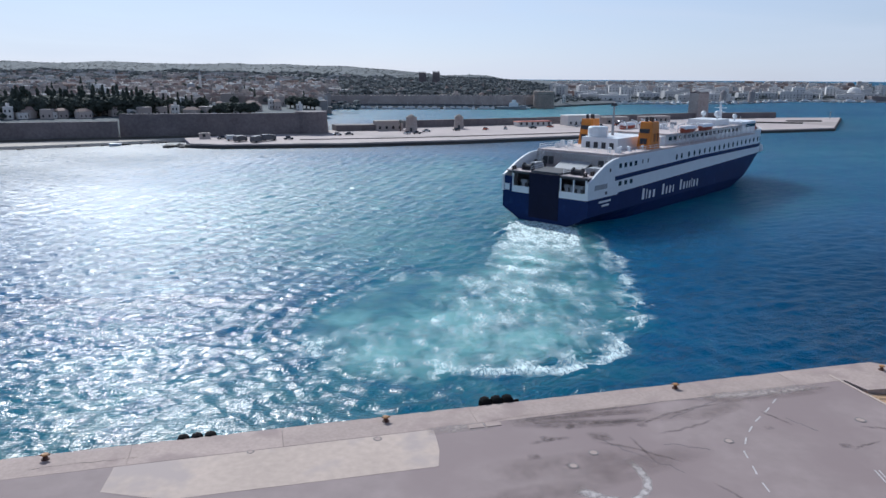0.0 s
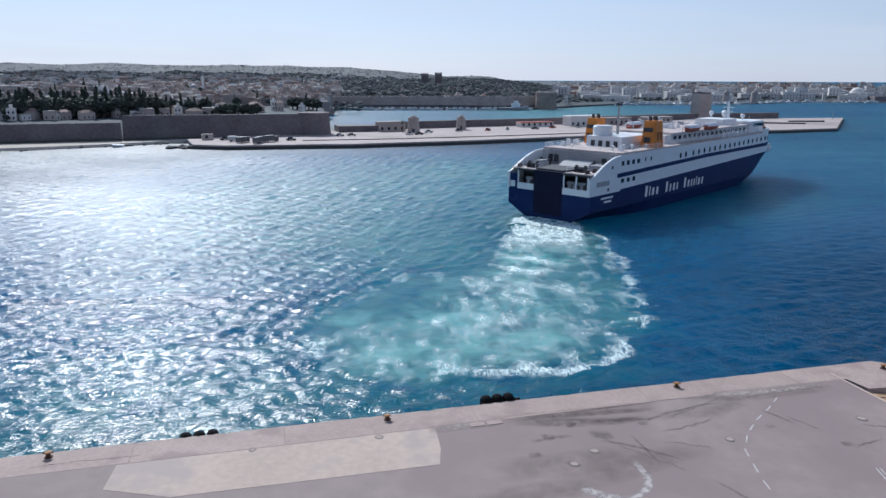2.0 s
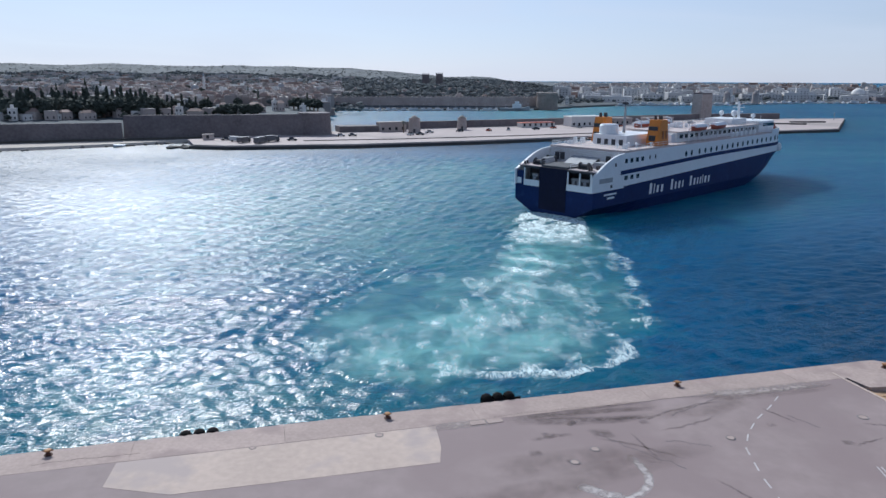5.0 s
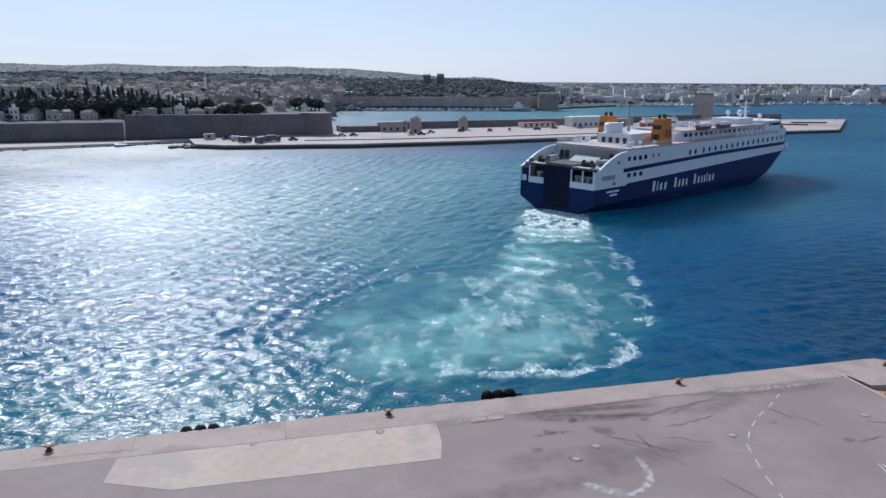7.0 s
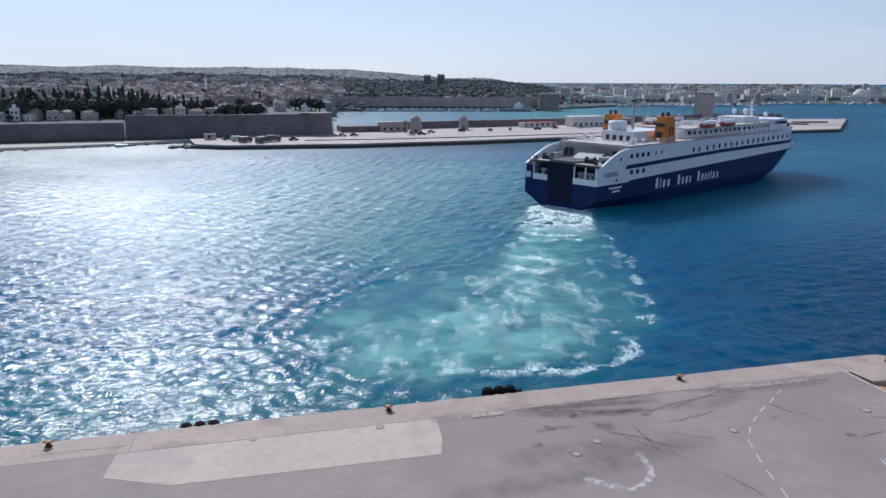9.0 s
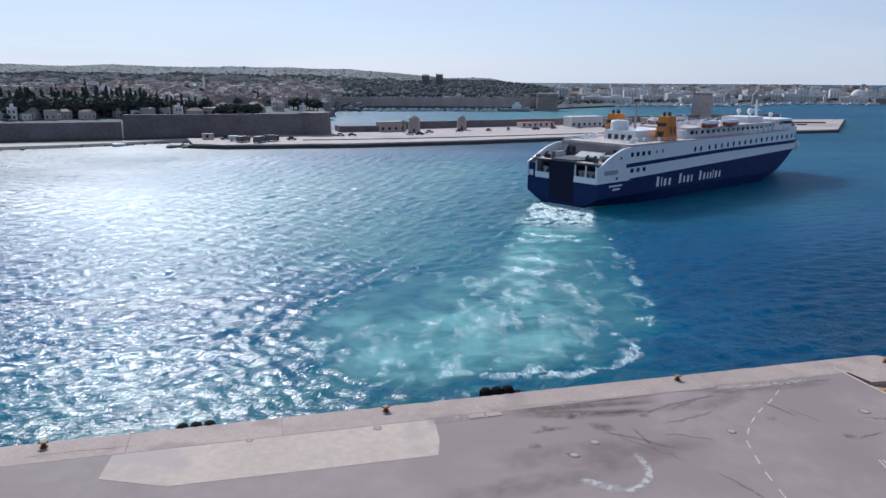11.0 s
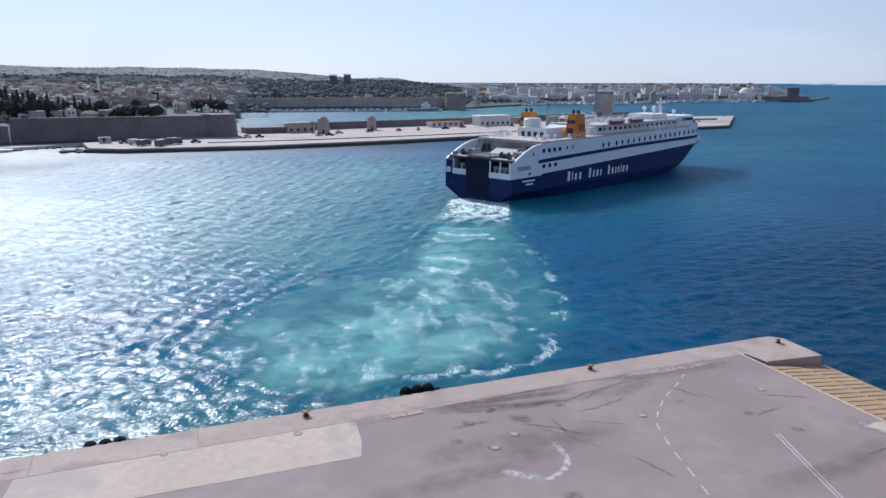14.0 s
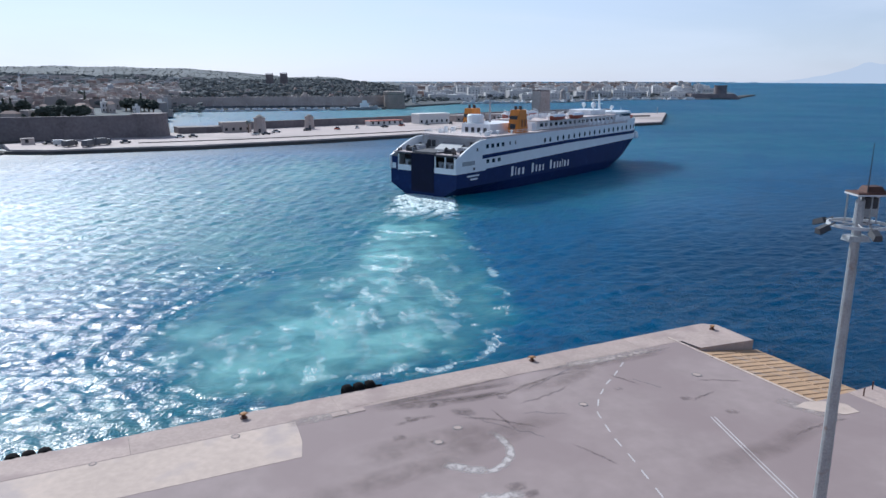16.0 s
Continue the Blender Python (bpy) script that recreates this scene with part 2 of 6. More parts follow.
POOL = [(33.5, 160), (33, 143), (32.5, 130), (31, 114), (29, 102), (29, 96), (24, 90), (21, 83), (14, 79), (4, 77.5), (-4, 75), (-10, 77), (-15, 84), (-18, 91), (-16.5, 100), (-12, 111), (-4, 118), (6, 123), (11, 132), (15, 146), (18, 158)]


def seg_dist(px, py, line):
    """The distance from each point to a polyline."""
    best = np.full(px.shape, 1e9)
    for (ax, ay), (bx, by) in zip(line, line[1:]):
        dx, dy = bx - ax, by - ay
        k = np.clip(((px - ax) * dx + (py - ay) * dy) / (dx * dx + dy * dy), 0, 1)
        best = np.minimum(best, np.hypot(px - ax - k * dx, py - ay - k * dy))
    return best


def in_poly(px, py, poly):
    hit = np.zeros(px.shape, bool)
    for (ax, ay), (bx, by) in zip(poly, poly[1:] + poly[:1]):
        cross = (ay > py) != (by > py)
        hit ^= cross & (px < (bx - ax) * (py - ay) / ((by - ay) if by != ay else 1e-9) + ax)
    return hit


GRAIN = np.random.RandomState(31).uniform(0, 1, (256, 256))


def value_noise(x, y):
    """Smooth noise between 0 and 1, one cell a unit."""
    xi, yi = np.floor(x).astype(int), np.floor(y).astype(int)
    u, v = x - xi, y - yi
    u, v = u * u * (3 - 2 * u), v * v * (3 - 2 * v)
    g = lambda i, j: GRAIN[(xi + i) % 256, (yi + j) % 256]
    return (g(0, 0) * (1 - u) + g(1, 0) * u) * (1 - v) + (g(0, 1) * (1 - u) + g(1, 1) * u) * v


def fractal(x, y, octaves=4, shift=0.0):
    total, weight, size = 0.0, 0.0, 1.0
    for k in range(octaves):
        c, d = math.cos(0.9 * k), math.sin(0.9 * k)
        total = total + size * value_noise((c * x - d * y) * 2 ** k + shift + 17.3 * k, (d * x + c * y) * 2 ** k + 41.7 * k - shift)
        weight += size
        size *= 0.55
    return total / weight


def threads(x, y, shift, thin=0.09):
    """Swirled filaments: 1 on the line where a warped noise crosses its middle value."""
    wx = x + 2.4 * (fractal(x * 0.5, y * 0.5, 3, shift + 5) - 0.5)
    wy = y + 2.4 * (fractal(x * 0.5, y * 0.5, 3, shift + 9) - 0.5)
    return np.clip(1 - np.abs(fractal(wx, wy, 3, shift) - 0.5) / thin, 0, 1)


def swell(x, y, outside):
    """Wave height: crossing wave trains slanting over the harbour, and rings running out from the churned pool."""
    rng = np.random.RandomState(5)
    z = np.zeros(x.shape)
    wx = 1.6 * (fractal(x * 0.09, y * 0.09, 3) - 0.5)
    for k in range(28):
        length = 1.15 * 1.11 ** k ** 0.84
        az = radians(rng.normal(128 if k % 3 else 80, 30 if k % 3 else 40))
        kx, ky = 2 * math.pi / length * math.cos(az), 2 * math.pi / length * math.sin(az)
        wave = np.sin(kx * x + ky * y + rng.uniform(0, 6.28) + 3.5 * wx + 0.8 * np.sin(0.11 * x + 0.07 * y + k))
        z += 0.0124 * length ** 0.74 * (wave + 0.3 * wave * wave)
    for length, reach in ((1.7, 8), (2.6, 12), (3.7, 17)):
        ring = np.sin(2 * math.pi * (outside + 4.5 * fractal(x * 0.14, y * 0.14, 3, length)) / length)
        z += 0.021 * length ** 0.8 * ring * fractal(x * 0.2, y * 0.2, 2, 4 + length) * 1.6 * np.exp(-(outside / reach) ** 2) * (outside > 0)
    return z


def spread(near0, near1, step, far0, far1, growth=1.13):
    mid = list(np.arange(near0, near1, step))
    lo, hi, d = [near0], [near1], step
    while lo[-1] > far0 or hi[-1] < far1:
        d *= growth
        lo.append(max(far0, lo[-1] - d)), hi.append(min(far1, hi[-1] + d))
    return np.unique(np.round(lo[::-1] + mid + hi, 3))


def water_material():
    m = bpy.data.materials.new("sea_water")
    m.use_nodes = True
    n, l = m.node_tree.nodes, m.node_tree.links
    bs = n["Principled BSDF"]
    tc = n.new("ShaderNodeTexCoord")
    air_and_sheen = n.new("ShaderNodeAttribute")
    air_and_sheen.attribute_name = "aeration_and_sheen"
    mott = n.new("ShaderNodeTexNoise")
    mott.inputs["Scale"].default_value, mott.inputs["Detail"].default_value, mott.inputs["Distortion"].default_value = 0.16, 6, 0.8
    l.new(tc.outputs["Object"], mott.inputs["Vector"])
    mr = n.new("ShaderNodeMapRange")
    mr.inputs["From Min"].default_value, mr.inputs["From Max"].default_value = 0.3, 0.7
    mr.inputs["To Min"].default_value, mr.inputs["To Max"].default_value = 0.6, 1.2
    l.new(mott.outputs["Fac"], mr.inputs["Value"])
    mul = n.new("ShaderNodeMath")
    mul.operation, mul.use_clamp = "MULTIPLY", True
    l.new(air_and_sheen.outputs["Fac"], mul.inputs[0]), l.new(mr.outputs[0], mul.inputs[1])
    ramp = n.new("ShaderNodeValToRGB")
    e = ramp.color_ramp.elements
    e[0].color = (0.002, 0.029, 0.072, 1)
    e[1].color = (0.15, 0.36, 0.37, 1)
    for at_, tone in ((0.2, (0.003, 0.07, 0.162)), (0.42, (0.014, 0.12, 0.182)), (0.62, (0.045, 0.168, 0.205))):
        ramp.color_ramp.elements.new(at_).color = (*tone, 1)
    l.new(mul.outputs[0], ramp.inputs[0])
    l.new(ramp.outputs[0], bs.inputs["Base Color"])
    # strength of glitter and sky reflection, set by place on the sheet
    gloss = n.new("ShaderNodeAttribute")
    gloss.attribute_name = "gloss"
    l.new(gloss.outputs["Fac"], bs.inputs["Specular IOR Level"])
    bs.inputs["IOR"].default_value = 1.33
    # light enters the water and comes out metres away, so that shadows on it are soft
    bs.subsurface_method = "BURLEY"
    bs.inputs["Subsurface Weight"].default_value, bs.inputs["Subsurface Scale"].default_value = 1.0, 45.0
    bs.inputs["Subsurface Radius"].default_value = (0.6, 1.0, 1.2)
    chop = n.new("ShaderNodeAttribute")
    chop.attribute_name = "chop"
    l.new(chop.outputs["Fac"], bs.inputs["Roughness"])
    mp = n.new("ShaderNodeMapping")
    mp.inputs["Scale"].default_value = (0.55, 1.0, 1.0)
    turn = n.new("ShaderNodeMapping")
    turn.inputs["Rotation"].default_value = (0, 0, radians(-32))
    l.new(tc.outputs["Object"], turn.inputs["Vector"]), l.new(turn.outputs[0], mp.inputs["Vector"])
    ruf = n.new("ShaderNodeAttribute")
    ruf.attribute_name = "ruffle"
    last = None
    for scale, dist in ((0.95, 0.5), (2.6, 0.23)):
        w = n.new("ShaderNodeTexNoise")
        w.inputs["Scale"].default_value, w.inputs["Detail"].default_value, w.inputs["Distortion"].default_value = scale, 3, 0.9
        l.new(mp.outputs[0], w.inputs["Vector"])
        b = n.new("ShaderNodeBump")
        b.inputs["Strength"].default_value, b.inputs["Distance"].default_value = 1.0, dist
        l.new(w.outputs["Fac"], b.inputs["Height"]), l.new(ruf.outputs["Fac"], b.inputs["Strength"])
        if last:
            l.new(last.outputs[0], b.inputs["Normal"])
        last = b
    l.new(last.outputs[0], bs.inputs["Normal"])
    return m


def make_water():
    xs = np.unique(np.concatenate([spread(-200, -75, 0.9, -4900, -74.5), spread(-74, 45, 0.42, -74.5, 45.5), spread(46, 110, 0.7, 45.5, 111), spread(111, 240, 1.1, 110.5, 4900)]))
    ys = np.unique(np.concatenate([spread(46, 130, 0.42, -4900, 130.5), spread(131, 215, 0.7, 130.5, 216), spread(216, 330, 1.0, 215.5, 4900)]))
    gx, gy = np.meshgrid(xs, ys)
    calm = np.clip(np.minimum(np.minimum(gx + 210, 250 - gx), np.minimum(gy - 30, 335 - gy)) / 45, 0, 1)
    inside = in_poly(gx, gy, POOL)
    edge = seg_dist(gx, gy, POOL + POOL[:1])
    ragged = np.where(inside, edge, -edge) + 5.0 * (fractal(gx * 0.16, gy * 0.16, 4, 3.0) - 0.5)
    pool = np.clip(0.5 + ragged / 5, 0, 1)
    wake = np.exp(-(seg_dist(gx, gy, WAKE) / 9) ** 2)
    slick = np.exp(-(seg_dist(gx, gy, [(24, 162), (35, 190)]) / 11) ** 2)
    # broad lift of the water colour, in part for missing sun glitter
    pale_water = np.exp(-((gx + 25) / 75) ** 2 - ((gy - 195) / 120) ** 2) * 0.5 + 0.36 * np.clip((gy - 470) / 80, 0, 1) * np.clip((260 - gx) / 120, 0, 1) * np.clip((1100 - gy) / 200, 0, 1) + np.exp(-((gx - 75) / 60) ** 2 - ((gy - 190) / 45) ** 2) * 0.05
    # paler patches between the wake and the pier
    pale_water += 0.3 * np.exp(-((gx - 12) / 26) ** 2 - ((gy - 262) / 30) ** 2) * fractal(gx * 0.05, gy * 0.02, 3, 8.0)
    lee = np.exp(-((gx + 2 + 0.5 * (gy - 135)) / 24) ** 2 - ((gy - 137) / 30) ** 2)
    open_sea = 0.31 * np.clip((gy - 98 - 0.25 * gx) / 100, 0, 1) * np.clip((gx - 24) / 50, 0, 1) * (0.6 + 0.8 * fractal(gx * 0.012, gy * 0.03, 4, 2.0))
    near = np.exp(-((gy - 62 - 0.2285 * gx) / 30) ** 2) * np.clip((50 - gx) / 60, 0, 1) * 0.38
    blue_eye = np.exp(-((gx + 7) / 9) ** 2 - ((gy - 106) / 8) ** 2)
    swirl = fractal(gx * 0.11 + 1.5 * fractal(gx * 0.05, gy * 0.05, 2), gy * 0.07, 4, 11.0)
    air_and_sheen = np.clip((0.1 + 0.52 * swirl) * pool * (1 - 0.35 * blue_eye) + 0.34 * wake * pool + 0.3 * slick + pale_water + near + 0.24 * lee * (1 - pool) + open_sea, 0, 1)
    right = np.clip((gx - 25) / 40, 0, 1)
    z = swell(gx, gy, np.where(inside, 0, edge)) * calm * (1 - 0.8 * pool) * (1 - 0.25 * lee) * (1 - 0.62 * right * np.clip((gy - 60) / 120, 0.35, 1))
    verts = np.stack([gx, gy, z], -1).reshape(-1, 3)
    w = len(xs)
    idx = np.arange(len(verts)).reshape(len(ys), w)
    faces = np.stack([idx[:-1, :-1], idx[:-1, 1:], idx[1:, 1:], idx[1:, :-1]], -1).reshape(-1, 4)
    sea = pydata("water", verts.tolist(), faces.tolist(), water_material(), smooth=True)
    # smooth water between the ferry's track and the pier; sky reflection added to colour and gloss
    sheen = np.exp(-((gx - 6 - 0.12 * (gy - 200)) / 34) ** 2) * np.clip((gy - 150) / 60, 0, 1) * np.clip((345 - gy) / 30, 0, 1)
    air_and_sheen = np.clip(air_and_sheen + 0.1 * sheen, 0, 1)
    gusts = fractal(gx * 0.02 + gy * 0.012, gy * 0.035 - gx * 0.012, 4, 6.0)
    far = np.clip((gy - 85) / 150, 0, 1)
    ruffle = (1 - 0.7 * pool) * (1 - 0.1 * lee) * (1 - 0.1 * right) * (0.56 + 0.14 * far + 0.9 * np.clip((gx - 120) / 120, 0, 1)) * (0.7 + 0.6 * gusts) * (1 - 0.55 * sheen)
    # specular placed by region: more for sun glitter, less sky mirrored on the right
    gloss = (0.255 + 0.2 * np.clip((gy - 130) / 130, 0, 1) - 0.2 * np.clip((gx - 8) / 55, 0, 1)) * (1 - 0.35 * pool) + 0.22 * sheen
    chop = 0.235 + 0.275 * far * (0.75 + 0.5 * gusts) + 0.04 * np.clip((gy - 200) / 100, 0, 1) + 0.05 * np.clip((gx - 130) / 120, 0, 1)
    for name, field in (("aeration_and_sheen", air_and_sheen), ("ruffle", ruffle), ("gloss", gloss), ("chop", chop)):
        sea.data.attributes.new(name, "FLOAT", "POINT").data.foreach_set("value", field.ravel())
    return tagged(sea, "deep blue harbour water with sun glitter and a turquoise wake", "water", kind="structure")


def foam_material():
    """White foam, the denser the higher it rides on the water, broken up by fine bubbles and holes."""
    m = bpy.data.materials.new("sea_foam")
    m.use_nodes = True
    n, l = m.node_tree.nodes, m.node_tree.links
    bs = n["Principled BSDF"]
    bs.inputs["Base Color"].default_value = (0.72, 0.84, 0.84, 1)
    bs.inputs["Roughness"].default_value = 0.7
    tc, geo, sep, ride = n.new("ShaderNodeTexCoord"), n.new("ShaderNodeNewGeometry"), n.new("ShaderNodeSeparateXYZ"), n.new("ShaderNodeMapRange")
    l.new(geo.outputs["Position"], sep.inputs[0]), l.new(sep.outputs["Z"], ride.inputs["Value"])
    ride.inputs["From Min"].default_value, ride.inputs["From Max"].default_value = 0.06, 0.32
    tex, span, mul = n.new("ShaderNodeTexNoise"), n.new("ShaderNodeMapRange"), n.new("ShaderNodeMath")
    tex.inputs["Scale"].default_value, tex.inputs["Detail"].default_value, tex.inputs["Roughness"].default_value, tex.inputs["Distortion"].default_value = 1.3, 7, 0.7, 1.2
    mp = n.new("ShaderNodeMapping")
    mp.inputs["Scale"].default_value = (1.3, 0.6, 1)
    l.new(tc.outputs["Object"], mp.inputs["Vector"]), l.new(mp.outputs[0], tex.inputs["Vector"]), l.new(tex.outputs["Fac"], span.inputs["Value"])
    span.inputs["From Min"].default_value, span.inputs["From Max"].default_value = 0.38, 0.6
    span.inputs["To Min"].default_value, span.inputs["To Max"].default_value = 0.15, 1.25
    mul.operation, mul.use_clamp = "MULTIPLY", True
    l.new(span.outputs[0], mul.inputs[0]), l.new(ride.outputs[0], mul.inputs[1])
    l.new(mul.outputs[0], bs.inputs["Alpha"])
    return m


FOAM = []


def foam_sheet(label, line, half, pattern, rows=None, seed=0.0):
    """A thin sheet of foam along a line; it lies on the water, its densest crests highest, and drifts by its rows."""
    pts = [Vector((x, y, 0)) for x, y in line]
    fine = []
    for i in range(len(pts) - 1):
        p0, p1, p2, p3 = pts[max(i - 1, 0)], pts[i], pts[i + 1], pts[min(i + 2, len(pts) - 1)]
        steps = max(3, int((p2 - p1).length / 0.4))
        for s in range(steps):
            k = s / steps
            fine.append(0.5 * ((2 * p1) + (p2 - p0) * k + (2 * p0 - 5 * p1 + 4 * p2 - p3) * k * k + (3 * p1 - p0 - 3 * p2 + p3) * k ** 3))
    fine.append(pts[-1])
    run = np.array([(p.x, p.y) for p in fine])
    tan = np.gradient(run, axis=0)
    tan /= np.linalg.norm(tan, axis=1)[:, None]
    along = np.concatenate([[0], np.cumsum(np.linalg.norm(np.diff(run, axis=0), axis=1))])
    share = along / along[-1]
    wide = half[0] + (half[1] - half[0]) * share
    cols = max(9, int(2 * max(half) / 0.4))
    u = np.linspace(-1, 1, cols)
    gx = run[:, 0][:, None] - tan[:, 1][:, None] * u * wide[:, None]
    gy = run[:, 1][:, None] + tan[:, 0][:, None] * u * wide[:, None]
    uu, ss = np.broadcast_to(u, gx.shape), np.broadcast_to(along[:, None], gx.shape)
    ff = np.broadcast_to(share[:, None], gx.shape)
    ragged = uu + 0.6 * (fractal(gx * 0.36, gy * 0.18, 4, seed) - 0.5) * 2
    body = np.clip((1 - np.abs(ragged)) * 2.2, 0, 1) * np.clip((1 - np.abs(uu)) * 6, 0, 1) * np.clip(np.minimum(ff, 1 - ff) * 9, 0, 1)
    cover = np.clip(pattern(gx, gy, uu, ss, ff) * body, 0, 1)
    origin = Vector((run[:, 0].mean(), run[:, 1].mean(), 0))
    verts = np.stack([gx - origin.x, gy - origin.y, 0.26 * cover - 0.05], -1).reshape(-1, 3)
    idx = np.arange(len(verts)).reshape(gx.shape)
    faces = np.stack([idx[:-1, :-1], idx[:-1, 1:], idx[1:, 1:], idx[1:, :-1]], -1).reshape(-1, 4)
    faces = faces[(cover.ravel()[faces] > 0.015).any(axis=1)]
    ob = pydata("foam", verts.tolist(), faces.tolist(), foam_material() if not bpy.data.materials.get("sea_foam") else bpy.data.materials["sea_foam"], smooth=True)
    tagged(ob, label, "foam", kind="stuff")
    FOAM.append((ob, origin, rows))
    return ob


def ribbed(thick, gap0, gap1, seed, thin_out=0.5):
    """Curved wave ridges across a wash, white along their crests, closer together near the screw."""
    def pattern(x, y, u, s, f):
        gap = gap0 + (gap1 - gap0) * f
        phase = (s + 3.2 * u * u + 2.6 * (fractal(x * 0.22, y * 0.22, 3, seed) - 0.5) * 2) / gap
        crest = (0.5 + 0.5 * np.sin(2 * math.pi * phase)) ** 2.2
        patch = np.clip((fractal(x * 0.24, y * 0.12, 4, seed + 3) - 0.40) * 4.0, 0, 1.2)
        veil = 0.12 * np.clip((fractal(x * 0.32, y * 0.2, 4, seed + 7) - 0.3) * 2.4, 0, 1)
        lace = 0.5 * threads(x * 0.36, y * 0.2, seed + 2)
        return thick * (1 - thin_out * f) * (crest * patch + veil + lace * patch)
    return pattern


def clotted(thick, seed, size=0.3, lace=0.8):
    """Clots and threads of foam."""
    def pattern(x, y, u, s, f):
        clot = np.clip((fractal(x * size * 1.2, y * size * 0.55, 4, seed) - 0.44) * 4, 0, 1)
        speck = np.clip((fractal(x * size * 4, y * size * 1.8, 3, seed + 4) - 0.52) * 5, 0, 1)
        return thick * (0.6 * clot * clot + lace * clot * threads(x * size * 1.1, y * size * 0.5, seed + 1) + 0.3 * lace * threads(x * size * 1.6, y * size * 0.75, seed + 6, 0.06) + 0.2 * speck)
    return pattern


def breaking_edge(thick, seed, wobble=0.8):
    """A ragged white crest along the line, with foam trailing off on its inner side."""
    def pattern(x, y, u, s, f):
        mid = 0.25 + wobble * (fractal(s * 0.16, 0 * s, 4, seed) - 0.5) + 0.4 * (fractal(x * 0.8, y * 0.4, 3, seed + 2) - 0.5)
        crest = np.exp(-((u - mid) / 0.26) ** 2) * np.clip(fractal(x * 0.4, y * 0.2, 4, seed + 5) * 3.4 - 1.05, 0.05, 1)
        inner = np.clip((mid - u) * 3, 0, 1) * np.clip((fractal(x * 0.5, y * 0.25, 4, seed + 8) - 0.40) * 3.4, 0, 1)
        return thick * (crest + 0.55 * inner + 0.35 * threads(x * 0.6, y * 0.3, seed + 3, 0.07) * (u < mid + 0.1))
    return pattern


def boiling(thick, seed):
    """Solid white water at the screw, opening into ridges astern."""
    ribs = ribbed(1.1, 2.6, 4.4, seed, 0.6)
    def pattern(x, y, u, s, f):
        solid = np.clip(1.1 - f * 1.25, 0, 1) ** 0.8 * np.clip(fractal(x * 0.6, y * 0.3, 4, seed + 1) * 2.6 - 0.55, 0, 1.2)
        return thick * solid + ribs(x, y, u, s, f)
    return pattern


def make_foam():
    drift = lambda dx, dy, sink: [(0, 0, 0, 0.11), (16, dx, dy, 0.11 - sink)]
    foam_sheet("ribbed white propeller wash behind the ferry", [(25.5, 164), (22.5, 146), (19, 127), (15, 109), (12, 96)], (9, 13), ribbed(1.4, 3.6, 7.5, 1.0, 0.72), drift(0.5, -5.0, 0.10), 1.0)
    foam_sheet("pale foam plume in the middle of the wake", [(13, 124), (9.5, 110), (7, 99), (5.5, 90), (4, 79)], (7, 11), clotted(0.6, 2.0, 0.42, 0.7), drift(-1.0, -5.0, 0.08), 2.0)
    foam_sheet("broken white foam rim along the wake", [(34, 160), (33.2, 143.4), (32.6, 129.4), (31.2, 114.4), (29.2, 102.3), (28.6, 95)], (3.4, 4.6), breaking_edge(0.6, 3.0, 1.1), drift(0.6, -4.5, 0.08), 3.0)
    foam_sheet("pointed tuft of foam on the wake's outer edge", [(31.5, 96.6), (29, 96), (25.6, 93.5), (22.5, 92), (19, 92)], (1.6, 4.2), clotted(1.0, 4.0, 0.55), drift(0.4, -3.5, 0.11), 4.0)
    foam_sheet("white foam edge turning before the quay", [(24, 90.5), (21.6, 84.5), (15, 79.6), (9.4, 78.6), (4.8, 78.6), (0.9, 79.8), (-3.5, 82.5)], (5.0, 4.6), breaking_edge(0.85, 5.0, 0.9), drift(1.0, -4.6, 0.11), 5.0)
    foam_sheet("soft foam tongue reaching towards the quay", [(2, 83), (-3.5, 77.5), (-9, 78.5), (-13.5, 83.5), (-17, 91)], (5.5, 4.5), clotted(0.6, 6.0, 0.5), drift(1.0, -3.6, 0.05), 6.0)
    foam_sheet("wisps of foam over the turquoise water", [(-15, 90), (-6, 88), (4, 88), (14, 91), (24, 97)], (9, 9), clotted(0.34, 7.0, 0.42, 0.7), drift(1.0, -4.0, 0.02), 7.0)
    foam_sheet("thin gauze of foam spreading over the wake", [(24, 138), (21, 120), (16, 105), (10, 92), (4, 82)], (9, 14), clotted(0.32, 12.0, 0.4, 0.8), drift(0.0, -4.0, 0.01), 12.0)
    foam_sheet("faint foam line across the wake", [(14, 117), (6, 114.5), (-3, 118), (-11, 112), (-16, 102)], (4, 3.5), clotted(0.45, 8.0, 0.42), drift(0.5, -4.0, 0.04), 8.0)


# ---- quay ----
QA = radians(14.2)
QO = Vector((-4.95, 62.19, 0))
QU, QV = Vector((math.cos(QA), math.sin(QA), 0)), Vector((-math.sin(QA), math.cos(QA), 0))
QZ = 2.1
QM = Matrix.Translation((QO.x, QO.y, 0)) @ Matrix.Rotation(QA, 4, "Z")


